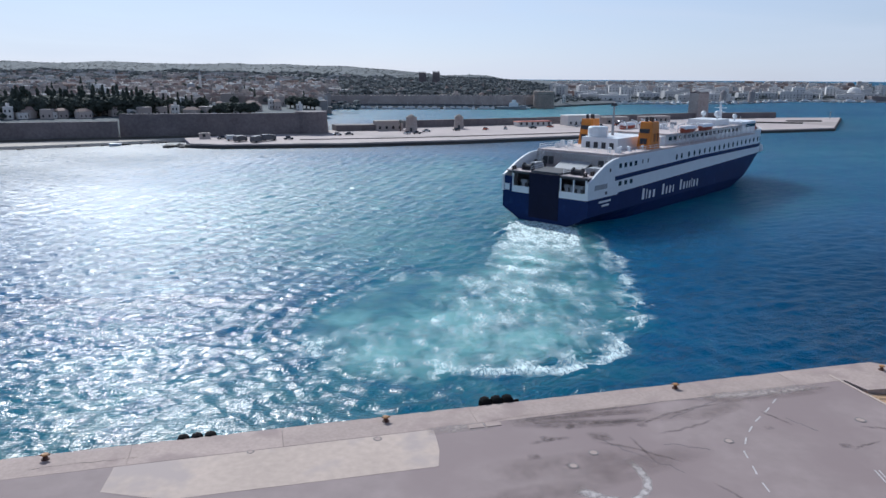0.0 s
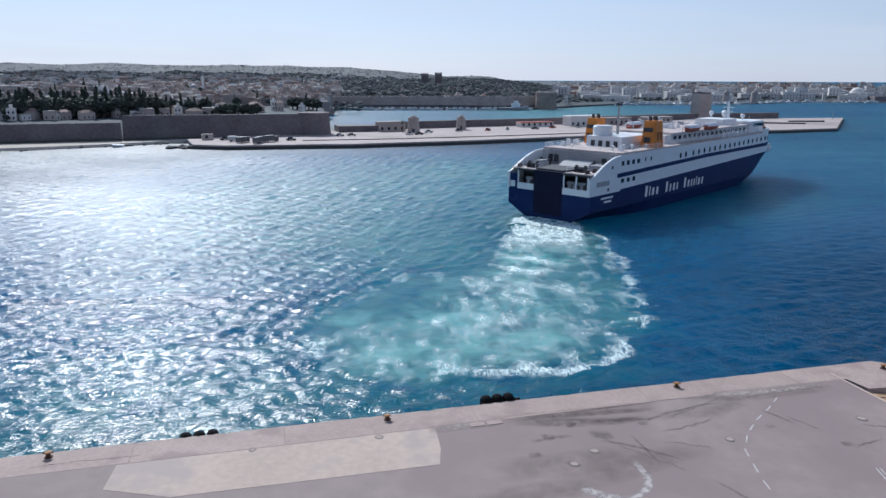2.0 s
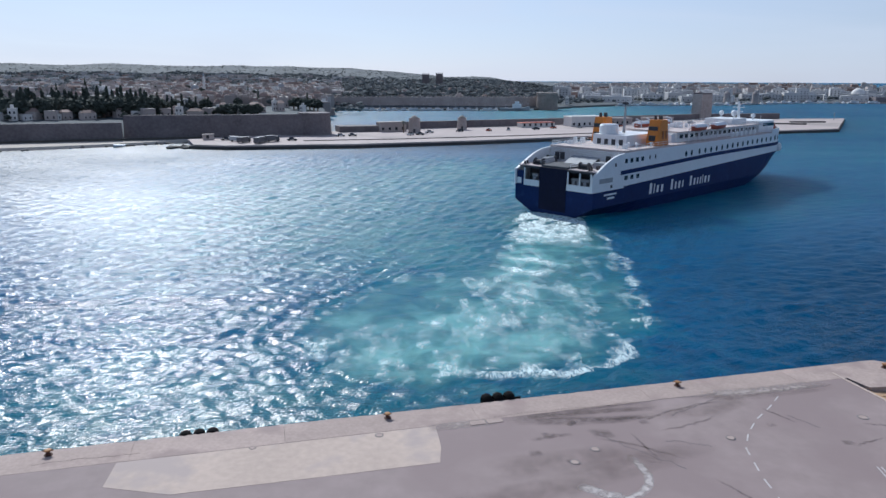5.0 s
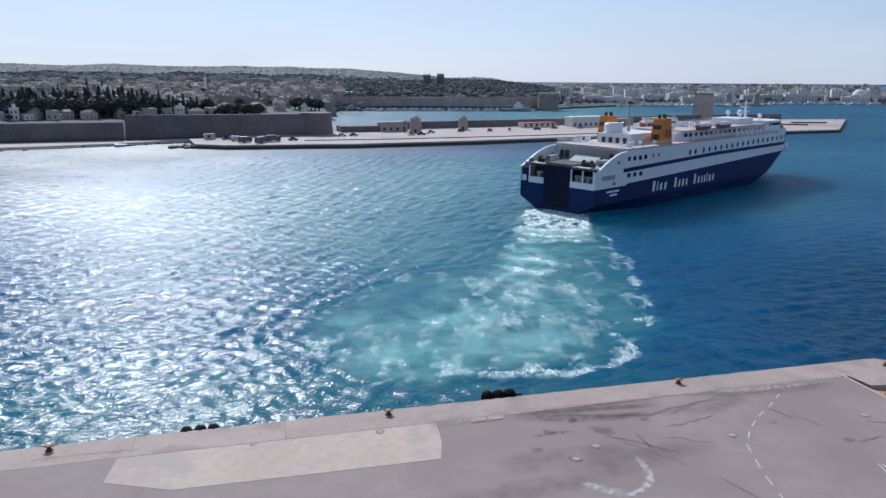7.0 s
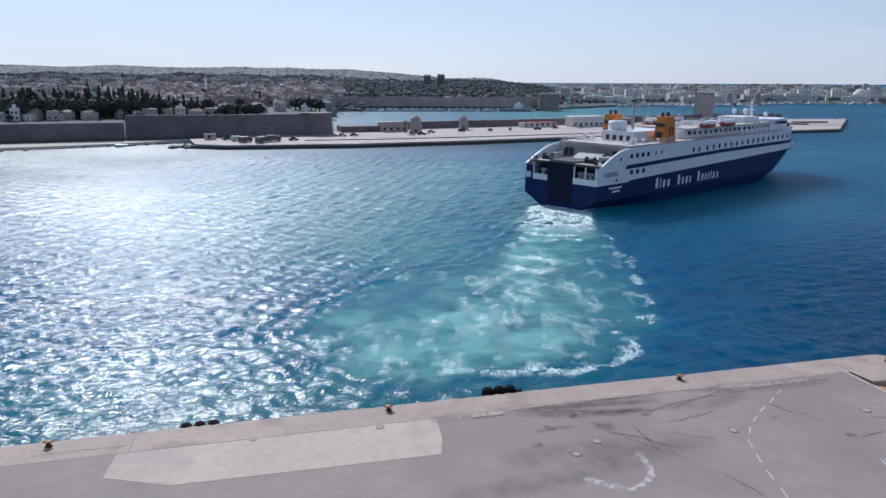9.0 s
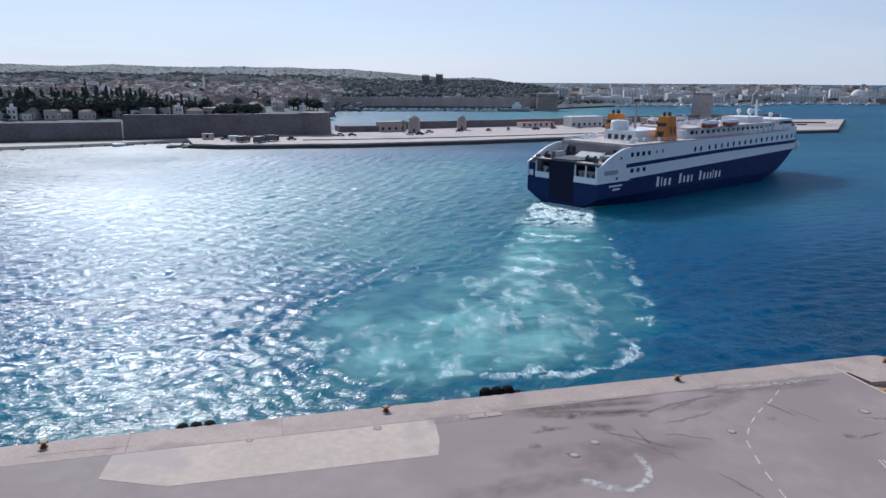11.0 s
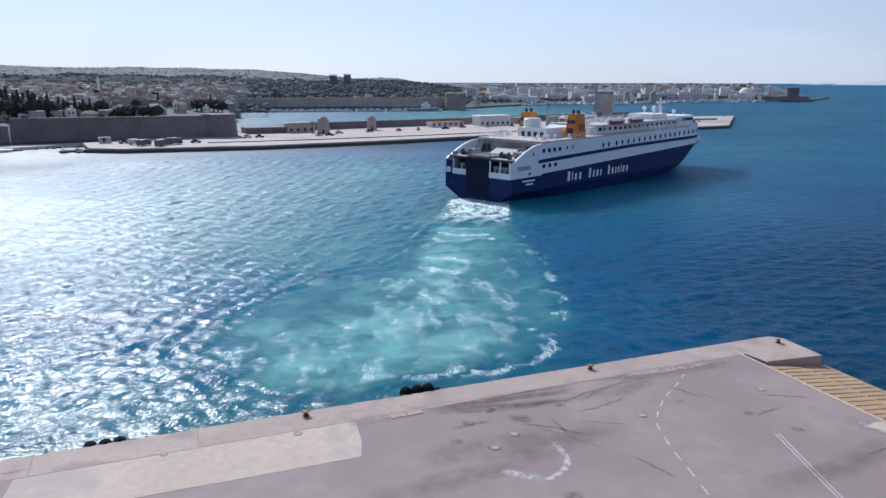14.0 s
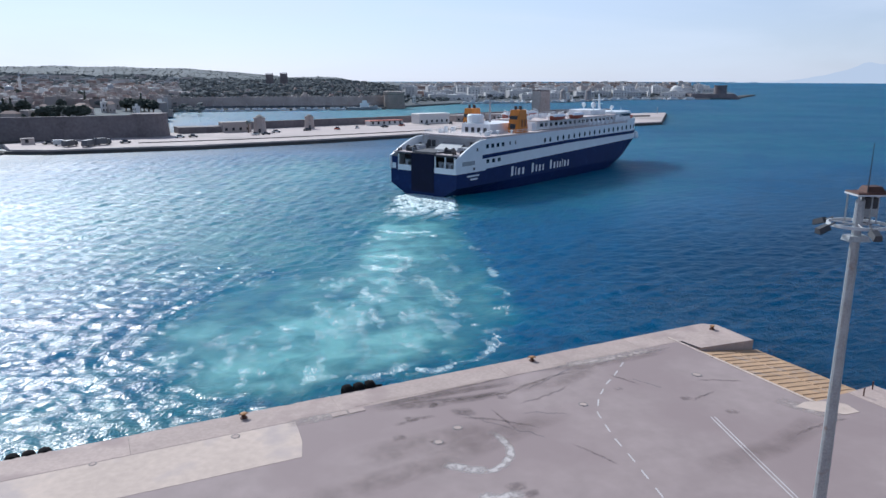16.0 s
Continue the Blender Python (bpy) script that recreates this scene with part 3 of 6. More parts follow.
def make_quay():
    """In the quay's own frame: u along the berth, v out to sea."""
    bm = B()
    prism(bm, [(-140, -3.5), (48.6, -3.5), (48.6, -21.0), (53.0, -21.0), (53.0, -130), (-140, -130)], -6, QZ)
    slab = part("quay_apron", bm, "concrete")
    slab.matrix_basis = QM
    tagged(slab, "worn grey-pink concrete quay apron with tyre marks", "quay", kind="structure")
    # the paler cope along the edge, in cast lengths with open joints
    cope = thing("quay_cope", "pale cast concrete cope along the quay edge", "quay edge", QM, kind="structure")
    lengths = [-140, -110, -80, -60, -42, -22.0, -9.4, 8.2, 26, 43.2]
    chip = random.Random(2)
    for a, b in zip(lengths, lengths[1:]):
        bm = B()
        n = int((b - a) / 0.8)
        edge = [(a + 0.01 + (b - a - 0.02) * k / n, -abs(chip.gauss(0, 0.05)) - (0.12 if chip.random() < 0.08 else 0)) for k in range(n + 1)]
        prism(bm, [(a + 0.01, -3.49), (b - 0.01, -3.49)] + edge[::-1], -6, QZ + 0.01)
        part("cope_block", bm, "cope", cope)
    bm = B()
    prism(bm, [(43.23, -3.48), (48.9, -3.48), (49.3, -6.1), (56.6, -6.9), (56.8, -1.2), (55.6, -0.1), (54, 0), (43.23, 0)], -6, QZ + 0.01)
    part("cope_block", bm, "cope", cope)
    bm = B()
    prism(bm, [(53.03, -130), (57.0, -130), (57.0, -21.03), (53.03, -21.03)], -6, QZ + 0.01)
    part("cope_block", bm, "cope", cope)
    # the ramp: it falls towards the water, in ribs of yellowed concrete
    ramp = thing("ramp", "ribbed yellowish concrete loading ramp sloping into the water", "ramp", QM, kind="structure")
    bm = B()
    low = [(48.62, -6.15, QZ - 0.25), (48.62, -20.98, QZ - 0.25), (57.2, -20.98, QZ - 1.25), (57.2, -6.95, QZ - 1.25)]
    top = [bm.verts.new(p) for p in low]
    bot = [bm.verts.new((x, y, -6)) for x, y, z in low]
    bm.faces.new(top), bm.faces.new(bot[::-1])
    for i in range(4):
        j = (i + 1) % 4
        bm.faces.new((top[i], bot[i], bot[j], top[j]))
    part("ramp_bed", bm, "yellow", ramp)
    for k in range(15):
        v = -6.9 - k * 0.95
        bm = B()
        for u0, u1 in ((49.3, 53.2), (53.4, 56.9)):
            z0, z1 = QZ - 0.25 - (u0 - 48.62) / 8.58, QZ - 0.25 - (u1 - 48.62) / 8.58
            ring = [bm.verts.new(p) for p in ((u0, v - 0.8, z0), (u1, v - 0.8, z1), (u1, v, z1), (u0, v, z0), (u0 + 0.1, v - 0.72, z0 + 0.06), (u1 - 0.1, v - 0.72, z1 + 0.06), (u1 - 0.1, v - 0.1, z1 + 0.06), (u0 + 0.1, v - 0.1, z0 + 0.06))]
            for f in ((0, 1, 5, 4), (1, 2, 6, 5), (2, 3, 7, 6), (3, 0, 4, 7), (4, 5, 6, 7)):
                bm.faces.new([ring[i] for i in f])
        part("rib", bm, "yellow", ramp)
    bm = B()
    prism(bm, [(48.2, -2.0), (48.5, -2.0), (48.5, -20.9), (48.2, -20.9)], QZ + 0.004, QZ + 0.05)
    kerb = part("ramp_kerb", bm, "patch")
    kerb.matrix_basis = QM
    tagged(kerb, "low pale kerb at the head of the ramp", "kerb", kind="structure")
    # repaired concrete
    bm = B()
    prism(bm, [(-22.9, -3.6), (3.9, -3.6), (3.75, -5.4), (3.5, -7.4), (2.8, -9.85), (-6, -9.75), (-18.2, -9.5), (-23.3, -7.2)], QZ + 0.004, QZ + 0.015)
    tagged(part("concrete_patch", bm, "patch"), "large pale patch of newer concrete on the apron", "concrete patch", kind="structure").matrix_basis = QM
    bm = B()
    prism(bm, [(47.6, -20.6), (49.3, -21.3), (50.6, -22.6), (50.2, -24.2), (48.6, -24.0), (46.9, -22.4), (45.9, -20.9)], QZ + 0.004, QZ + 0.03)
    tagged(part("concrete_patch", bm, "patch"), "small pale patch of cement beside the ramp", "concrete patch", kind="structure").matrix_basis = QM
    for u in (7.1, 8.75):
        bm = B()
        box(bm, u, u + 1.45, -4.35, -3.56, QZ + 0.004, QZ + 0.06, 0.03)
        tagged(part("cover_slab", bm, "cope"), "pale square cover slab by the cope", "cover slab", group="cover slabs").matrix_basis = QM
    for x, y, w in ((11.3, 53.45, 0.34), (25.8, 57.65, 0.36), (39.8, 61.7, 0.42), (13.4, 55.6, 0.36), (-5.2, 57.9, 0.32), (-15.8, 55.6, 0.25)):
        lid = thing("drain_cover", "round worn drain cover set in the concrete", "drain cover", pose(x, y, QZ + 0.012), group="drain covers")
        bm = B()
        lathe(bm, 0, 0, [(w * 1.25, 0), (w * 1.2, 0.02), (w, 0.022), (w * 0.98, 0.012)], 16)
        part("frame", bm, "mark", lid)
        bm = B()
        lathe(bm, 0, 0, [(w * 0.9, 0.013), (w * 0.88, 0.03), (0.05, 0.034)], 14)
        part("plate", bm, "cope", lid)


def ribbon(bm, line, half, z, h=0.012):
    """A flat strip of paint along a world line."""
    pts = [Vector((x, y, 0)) for x, y in line]
    rows = []
    for i, p in enumerate(pts):
        t = (pts[min(i + 1, len(pts) - 1)] - pts[max(i - 1, 0)]).normalized()
        s = Vector((-t.y, t.x, 0)) * half
        rows.append([bm.verts.new((p.x + s.x, p.y + s.y, z + h)), bm.verts.new((p.x - s.x, p.y - s.y, z + h))])
    for a, b in zip(rows, rows[1:]):
        bm.faces.new((a[0], a[1], b[1], b[0]))
    return bm


def soft_ribbon(name, line, half, material):
    """A strip worn into the concrete, thinning out towards its sides and ends."""
    pts = [Vector((x, y, 0)) for x, y in line]
    fine = []
    for a, b in zip(pts, pts[1:]):
        k = max(2, int((b - a).length / 0.5))
        fine += [a.lerp(b, i / k) for i in range(k)]
    fine.append(pts[-1])
    cols, verts, den = 7, [], []
    soft_ribbon.lift = soft_ribbon.lift % 40 + 1
    z = QZ + 0.004 + 0.0004 * soft_ribbon.lift
    for i, p in enumerate(fine):
        t = (fine[min(i + 1, len(fine) - 1)] - fine[max(i - 1, 0)]).normalized()
        s = Vector((-t.y, t.x, 0)) * half
        along = i / (len(fine) - 1)
        for c in range(cols):
            u = 2 * c / (cols - 1) - 1
            verts.append((p.x + s.x * u, p.y + s.y * u, z))
            den.append((1 - u * u) * min(1, min(along, 1 - along) * 5))
    faces = [(i * cols + c, i * cols + c + 1, (i + 1) * cols + c + 1, (i + 1) * cols + c) for i in range(len(fine) - 1) for c in range(cols - 1)]
    ob = pydata(name, verts, faces, material)
    ob.data.attributes.new("cover", "FLOAT", "POINT").data.foreach_set("value", den)
    return ob


soft_ribbon.lift = 0


def make_markings():
    line = [(33.9, 66.2), (31.9, 63.7), (29.6, 61.2), (27.7, 58.5), (26.4, 55.8), (25.85, 51.4), (25.8, 48.2), (25.6, 44.5), (25.4, 41.0), (25.2, 37)]
    run = []
    for (ax, ay), (bx, by) in zip(line, line[1:]):
        n = max(2, int(math.hypot(bx - ax, by - ay) / 0.1))
        run += [(ax + (bx - ax) * k / n, ay + (by - ay) * k / n) for k in range(n)]
    dash = thing("dashed_line", "curved dashed white line painted on the quay", "road marking")
    for k in range(0, len(run) - 14, 25):
        part("dash", ribbon(B(), run[k:k + 14], 0.07, QZ + 0.004), "line", dash)
    double = thing("double_line", "straight double white line painted on the quay", "road marking")
    for o in (-0.17, 0.17):
        part("stripe", ribbon(B(), [(36.1 + o, 52.9), (34.75 + o, 40.1), (33.2 + o, 25)], 0.06, QZ + 0.004), "line", double)
    arc = [(15.9, 54.6), (16.5, 53.2), (16.8, 51.6), (16.5, 50.2), (15.7, 49.0), (14.6, 48.3), (13.3, 48.3), (12.0, 48.8)]
    tagged(soft_ribbon("paint_arc", arc, 0.42, "ghost"), "faded white paint arc on the quay", "paint mark")
    tagged(soft_ribbon("paint_arc", [(12.4, 45.2), (14.2, 44.6), (16.0, 44.9)], 0.6, "ghost"), "worn white paint smear on the quay", "paint mark")
    tagged(soft_ribbon("paint_arc", [(10.9, 50.0), (11.8, 49.4), (13.0, 48.7), (14.2, 48.4)], 0.62, "ghost"), "broad brushed end of the faded paint arc", "paint mark")
    for pts, half in (([(8, 61.0), (14, 61.4), (19.8, 61.7)], 0.32), ([(7.7, 61.9), (14, 63.2), (20.8, 65.0)], 0.26), ([(13, 60.9), (17, 61.2), (20, 61.5)], 0.3), ([(17.2, 58.5), (17.8, 56.2), (18.4, 53.8)], 0.16), ([(20, 66.2), (23, 66.0), (27, 66.6), (31, 68.0)], 0.2)):
        tagged(soft_ribbon("tyre_mark", pts, half, "scuff"), "dark tyre scuff beside the cope", "tyre mark", group="tyre marks")
    rng = random.Random(3)
    for (ax, ay), (bx, by), bend, half in (((5.6, 60.9), (21.2, 63.4), 0.3, 0.20), ((7, 60.5), (20.5, 61.9), -0.5, 0.28), ((18, 60.2), (28, 65.2), 0.6, 0.09), ((14, 57.5), (20.5, 54.0), 0.4, 0.08),
                                           ((20, 59), (26, 61.8), -0.3, 0.07), ((30, 66), (41, 69.2), 0.2, 0.10), ((36, 56.3), (39.5, 57.8), 0.0, 0.06), ((39, 60.5), (43.5, 59.3), 0.1, 0.08), ((8, 57), (12, 58.2), 0.2, 0.12),
                                           ((41, 48.5), (48, 50.3), 0.2, 0.07), ((22, 51), (24.4, 47), 0.1, 0.06), ((31, 63.5), (33, 60.6), 0.1, 0.07)):
        pts = []
        for k in range(15):
            f = k / 14
            o = bend * math.sin(math.pi * f) + rng.uniform(-0.12, 0.12)
            pts.append((ax + (bx - ax) * f, ay + (by - ay) * f + o))
        tagged(soft_ribbon("tyre_mark", pts, half * 2.6, "scuff"), "dark curved tyre mark on the concrete", "tyre mark", group="tyre marks")
    for x, y, r in ((8.2, 54.9, 0.5), (14.6, 58.4, 0.9), (12.2, 60.2, 0.4), (15.6, 45.6, 0.7), (16.4, 44.6, 0.5), (11.2, 53.4, 0.45), (19, 60.4, 0.4), (9.8, 58, 0.55), (30.5, 60.2, 0.4), (35.8, 57.0, 0.5), (38.4, 53.5, 0.5)):
        tagged(soft_ribbon("oil_stain", [(x - r * 1.2, y - 0.1), (x - r * 0.4, y + rng.uniform(-0.2, 0.2)), (x + r * 0.4, y + rng.uniform(-0.2, 0.2)), (x + r * 1.2, y + 0.1)], r * 0.95, "scuff"), "dark oil stain soaked into the concrete", "oil stain", group="oil stains")
    for pts, half in (([(-1, 59.2), (2.5, 60.0), (5.6, 60.7)], 0.8), ([(26, 66.4), (33, 67.6), (40.5, 69.6)], 0.9), ([(44, 55), (45.4, 52.6), (47.4, 50.2)], 1.0)):
        tagged(soft_ribbon("cement_smear", pts, half, "cement"), "pale smear of cement on the apron", "cement smear", group="cement smears")
    for pts, half in (([(6, 60.6), (14, 62.6), (22, 64.4)], 0.9), ([(24, 65.6), (32, 66.2), (41, 68.6)], 0.7), ([(4, 52), (11, 53.6), (18, 55.4)], 2.0), ([(-2, 46), (10, 50), (24, 57)], 1.6), ([(20, 62), (26, 63), (31, 66)], 1.2),
                      ([(30, 45), (38, 47), (46, 51)], 1.4)):
        tagged(soft_ribbon("grime_streak", pts, half, "grime"), "broad dark grime streak on the concrete", "grime", group="grime streaks")
    # cracks across the apron
    for ax, ay, bx, by in ((5.0, 61.6, 28, 66.6), (14.2, 58.0, 20.2, 52.6), (28.0, 66.0, 22, 62), (-25, 54.6, -33, 52.8), (20, 57.2, 23.6, 56.2), (33, 62, 34.6, 59.6)):
        pts = [(ax + (bx - ax) * k / 12 + rng.uniform(-0.15, 0.15), ay + (by - ay) * k / 12 + rng.uniform(-0.22, 0.22)) for k in range(13)]
        tagged(part("crack", ribbon(B(), pts, 0.028, QZ + 0.004, 0.006), "dark"), "thin dark crack in the concrete", "crack", group="cracks")


def make_bollard():
    b = thing("bollard", "squat rusty iron mooring bollard on the cope", "bollard", group="bollards")
    bm = B()
    lathe(bm, 0, 0, [(0.42, 0), (0.42, 0.06), (0.27, 0.1), (0.2, 0.35), (0.22, 0.42)], 14)
    part("post", bm, "rust", b)
    bm = B()
    lathe(bm, 0, 0, [(0.2, 0.42), (0.36, 0.48), (0.38, 0.56), (0.28, 0.62), (0.05, 0.64)], 14)
    rod(bm, (-0.5, 0, 0.5), (0.5, 0, 0.5), 0.09, n=8)
    part("head", bm, mat("weathered_yellow_paint", (0.32, 0.145, 0.04), 0.7, 0.3, 3.0, stain=((0.12, 0.045, 0.025), 2.2, 0.5)), b, "worn orange-yellow bollard head")
    return b


def make_fender():
    f = thing("tyre_fender", "cluster of black rubber tyres hung on the quay face", "fender", group="tyre fenders")
    for k in range(3):
        bm = B()
        n, s = 16, 8
        grid = []
        for i in range(n):
            a = 2 * math.pi * i / n
            ring = []
            for j in range(s):
                c = 2 * math.pi * j / s
                r = 0.55 + 0.32 * math.cos(c)
                ring.append(bm.verts.new((k * 1.15 + 0.5 * math.sin(c), 0.55 + r * math.cos(a), r * math.sin(a))))
            grid.append(ring)
        for i in range(n):
            for j in range(s):
                bm.faces.new((grid[i][j], grid[(i + 1) % n][j], grid[(i + 1) % n][(j + 1) % s], grid[i][(j + 1) % s]))
        part("tyre", bm, "rubber", f)
    bm = B()
    rod(bm, (-0.5, 0.55, 0.1), (3.5, 0.55, 0.1), 0.16, n=8)
    part("axle", bm, "rubber", f)
    return f


def make_quay_things():
    b = make_bollard()
    spots = [(-28.6, -0.9), (0.0, -1.0), (30.2, -1.0), (55.0, -2.2), (-58.6, -0.9)]
    b.matrix_basis = QM @ pose(*spots[0], QZ + 0.03) @ Matrix.Scale(0.8, 4)
    for u, v in spots[1:]:
        copy_thing(b, QM @ pose(u, v, QZ + 0.03, rz=17 * u))
    f = make_fender()
    f.matrix_basis = QM @ pose(10.2, 0.15, 1.75)
    copy_thing(f, QM @ pose(-17.9, -0.18, 1.45))
    for u, v in ((53.7, -22.2), (55.9, -21.6)):
        bm = B()
        rod(bm, (0, 0, 0), (0, 0, 0.75), 0.07, 0.06, 8)
        rod(bm, (0, 0, 0.75), (0, 0, 0.8), 0.1, 0.07, 8)
        tagged(part("mooring_post", bm, "rust"), "short rusty iron post at the ramp", "post", group="posts").matrix_basis = QM @ pose(u, v, QZ + 0.03)


def make_light_mast():
    x, y = 21.9, 23.95
    t = thing("light_mast", "tall galvanised harbour light mast with a ring of floodlights", "light mast", pose(x, y, QZ, rz=-12))
    top = 25.9 - QZ
    bm = B()
    lathe(bm, 0, 0, [(0.55, 0), (0.55, 0.06), (0.34, 0.08), (0.33, 1.2), (0.30, 6), (0.26, 12), (0.21, 18), (0.17, top + 1.0)], 12)
    part("pole", bm, "galv", t)
    bm = B()
    n = 24
    for r0, r1, z0, z1 in ((1.02, 1.09, top - 0.02, top + 0.1),):
        rings = [[bm.verts.new((r * math.cos(2 * math.pi * k / n), r * math.sin(2 * math.pi * k / n), z)) for k in range(n)] for r, z in ((r0, z0), (r1, z0), (r1, z1), (r0, z1))]
        for a in range(4):
            for i in range(n):
                j = (i + 1) % n
                bm.faces.new((rings[a][i], rings[a][j], rings[(a + 1) % 4][j], rings[(a + 1) % 4][i]))
    part("ring", bm, "metal_white", t, "white steel carrier ring")
    for k in range(6):
        a = radians(60 * k + 12)
        bm = B()
        rod(bm, (0.15 * math.cos(a), 0.15 * math.sin(a), top + 0.05), (1.03 * math.cos(a), 1.03 * math.sin(a), top + 0.05), 0.03, n=6)
        part("spoke", bm, "galv", t)
    for k in range(5):
        a = radians(72 * k + 192)
        bm = B()
        box(bm, -0.26, 0.26, -0.17, 0.17, -0.11, 0.11, 0.05)
        rod(bm, (-0.6, 0, 0.02), (-0.25, 0, 0.0), 0.035, n=6)
        lamp = part("floodlight", bm, "dark", t, "dark floodlight housing")
        lamp.matrix_basis = pose(1.55 * math.cos(a), 1.55 * math.sin(a), top - 0.08, rz=math.degrees(a)) @ pose(0, 0, 0, 0, 22, 0)
        bm = B()
        box(bm, -0.22, 0.22, -0.14, 0.14, -0.135, -0.112)
        part("lens", bm, "glass", lamp)
    bm = B()
    box(bm, -0.42, 0.42, -0.3, 0.3, top - 0.62, top - 0.4, 0.04)
    part("junction_box", bm, "galv", t)
    for c, s in ((-0.3, -0.4), (-0.3, 0.4), (0.95, -0.4), (0.95, 0.4), (0.45, 0.0)):
        bm = B()
        rod(bm, (c, s, top + 0.0), (c, s, top + 1.2), 0.04, n=6)
        part("strut", bm, "galv", t)
    bm = B()
    box(bm, 0.2, 0.9, 0.3, 0.38, top + 0.25, top + 1.2)
    part("side_panel", bm, "galv", t, "galvanised side panel of the head frame")
    for c in (0.35, 0.6):
        bm = B()
        lathe(bm, c, 0.1, [(0.12, top + 0.65), (0.14, top + 0.7), (0.14, top + 1.05), (0.05, top + 1.1)], 10)
        part("pulley", bm, "dark", t)
    bm = B()
    box(bm, -0.4, 1.05, -0.48, 0.48, top + 1.2, top + 1.27)
    part("head_plate", bm, "metal_white", t, "pale head frame plate")
    bm = B()
    box(bm, -0.4, 1.05, -0.49, 0.49, top + 1.27, top + 1.33, 0.03)
    part("plate_edge", bm, "rust", t)
    bm = B()
    box(bm, 0.0, 0.75, -0.32, 0.32, top + 1.33, top + 1.55, 0.1)
    part("winch_cover", bm, "rust", t, "rusty winch cover")
    bm = B()
    rod(bm, (0.05, -0.3, top + 1.3), (0.05, -0.3, top + 3.2), 0.028, 0.012, 6)
    part("lightning_rod", bm, "dark", t)


# ---- ferry: its own frame has the transom's middle at the waterline as origin, x ahead, y to port ----
def stem_x(z):
    return 111.0 + 12.5 * min(1, max(0, z) / 9.0) ** 0.85 if z < 9 else 123.5 - (z - 9) * 0.1


def half_breadth(x, z):
    full = 11.58
    if z < 2.9:
        foot = 6.1 + (full - 6.1) * max(0, z) / 2.9 if z > 0 else 6.1 + z * 1.5
        k = min(1, max(0, x / 26))
        full = foot + (full - 0.9 * max(0, 1 - max(z, 0) / 2.9) - foot) * (k * k * (3 - 2 * k))
    xe = stem_x(z)
    xs = float(np.interp(z, [0, 3, 9], [84, 92, 103]))
    if x > xs:
        full *= max(0.0, 1 - ((x - xs) / (xe - xs)) ** float(np.interp(z, [0, 9], [1.6, 2.0])))
    return max(full, 0.02)


def blue_top(x):
    return 6.75 + 0.026 * max(0, x)


def side_top(x):
    return 10.5 + 4.6 * math.sin(min(1, max(0, x) / 13) * math.pi / 2) if x < 13 else 15.1 + 0.5 * min(1, (x - 13) / 100)


def loft(levels, stations, cap_top=False, cap_aft=True):
    """A closed shell through stations; levels(x) gives the heights at a station."""
    bm = B()
    rings = []
    for x in stations:
        zs = levels(x)
        ring = []
        for z in zs:
            xx = min(x, stem_x(z))
            ring.append(bm.verts.new((xx, -half_breadth(xx, z), z)))
        for z in reversed(zs):
            xx = min(x, stem_x(z))
            ring.append(bm.verts.new((xx, half_breadth(xx, z), z)))
        rings.append(ring)
    n = len(rings[0])
    for a, b in zip(rings, rings[1:]):
        for i in range(n - 1):
            if i == n // 2 - 1 and not cap_top:
                continue
            bm.faces.new((a[i], b[i], b[i + 1], a[i + 1]))
    if cap_aft:
        for i in range(n // 2 - 1):
            bm.faces.new((rings[0][i], rings[0][i + 1], rings[0][n - 2 - i], rings[0][n - 1 - i]))
    return bm


def on_side(bm, x, z, w, h, port=False, out=0.05, lean=0.0):
    """A thin raised plate that follows the ship's side."""
    pts = []
    for dx, dz in ((-w / 2, -h / 2), (w / 2, -h / 2), (w / 2 + lean, h / 2), (-w / 2 + lean, h / 2)):
        pts.append((x + dx, half_breadth(x + dx, z + dz), z + dz))
    s = 1 if port else -1
    inner = [bm.verts.new((a, s * (b - 0.05), c)) for a, b, c in pts]
    outer = [bm.verts.new((a, s * (b + out), c)) for a, b, c in pts]
    bm.faces.new(outer)
    for i in range(4):
        j = (i + 1) % 4
        bm.faces.new((inner[i], inner[j], outer[j], outer[i]))
    return bm


def oval_side(x, z, w, h, port=False, out=0.06, n=10):
    """A raised oval pane that follows the ship's side."""
    bm = B()
    s = 1 if port else -1
    inner, outer = [], []
    for k in range(n):
        c, d = math.cos(2 * math.pi * k / n), math.sin(2 * math.pi * k / n)
        xx, zz = x + w / 2 * c, z + h / 2 * d
        y = half_breadth(xx, zz)
        inner.append(bm.verts.new((xx, s * (y - 0.05), zz))), outer.append(bm.verts.new((xx, s * (y + out), zz)))
    bm.faces.new(outer)
    for i in range(n):
        j = (i + 1) % n
        bm.faces.new((inner[i], inner[j], outer[j], outer[i]))
    return bm


def rail(name, pts, parent, height=1.1, step=2.5):
    bm = B()
    for a, b in zip(pts, pts[1:]):
        a, b = Vector(a), Vector(b)
        for h in (height, height * 0.55):
            rod(bm, a + Vector((0, 0, h)), b + Vector((0, 0, h)), 0.05, n=4)
        n = max(1, int((b - a).length / step))
        for k in range(n + 1):
            p = a.lerp(b, k / n)
            rod(bm, p, p + Vector((0, 0, height)), 0.05, n=4)
    return part(name, bm, "white", parent)


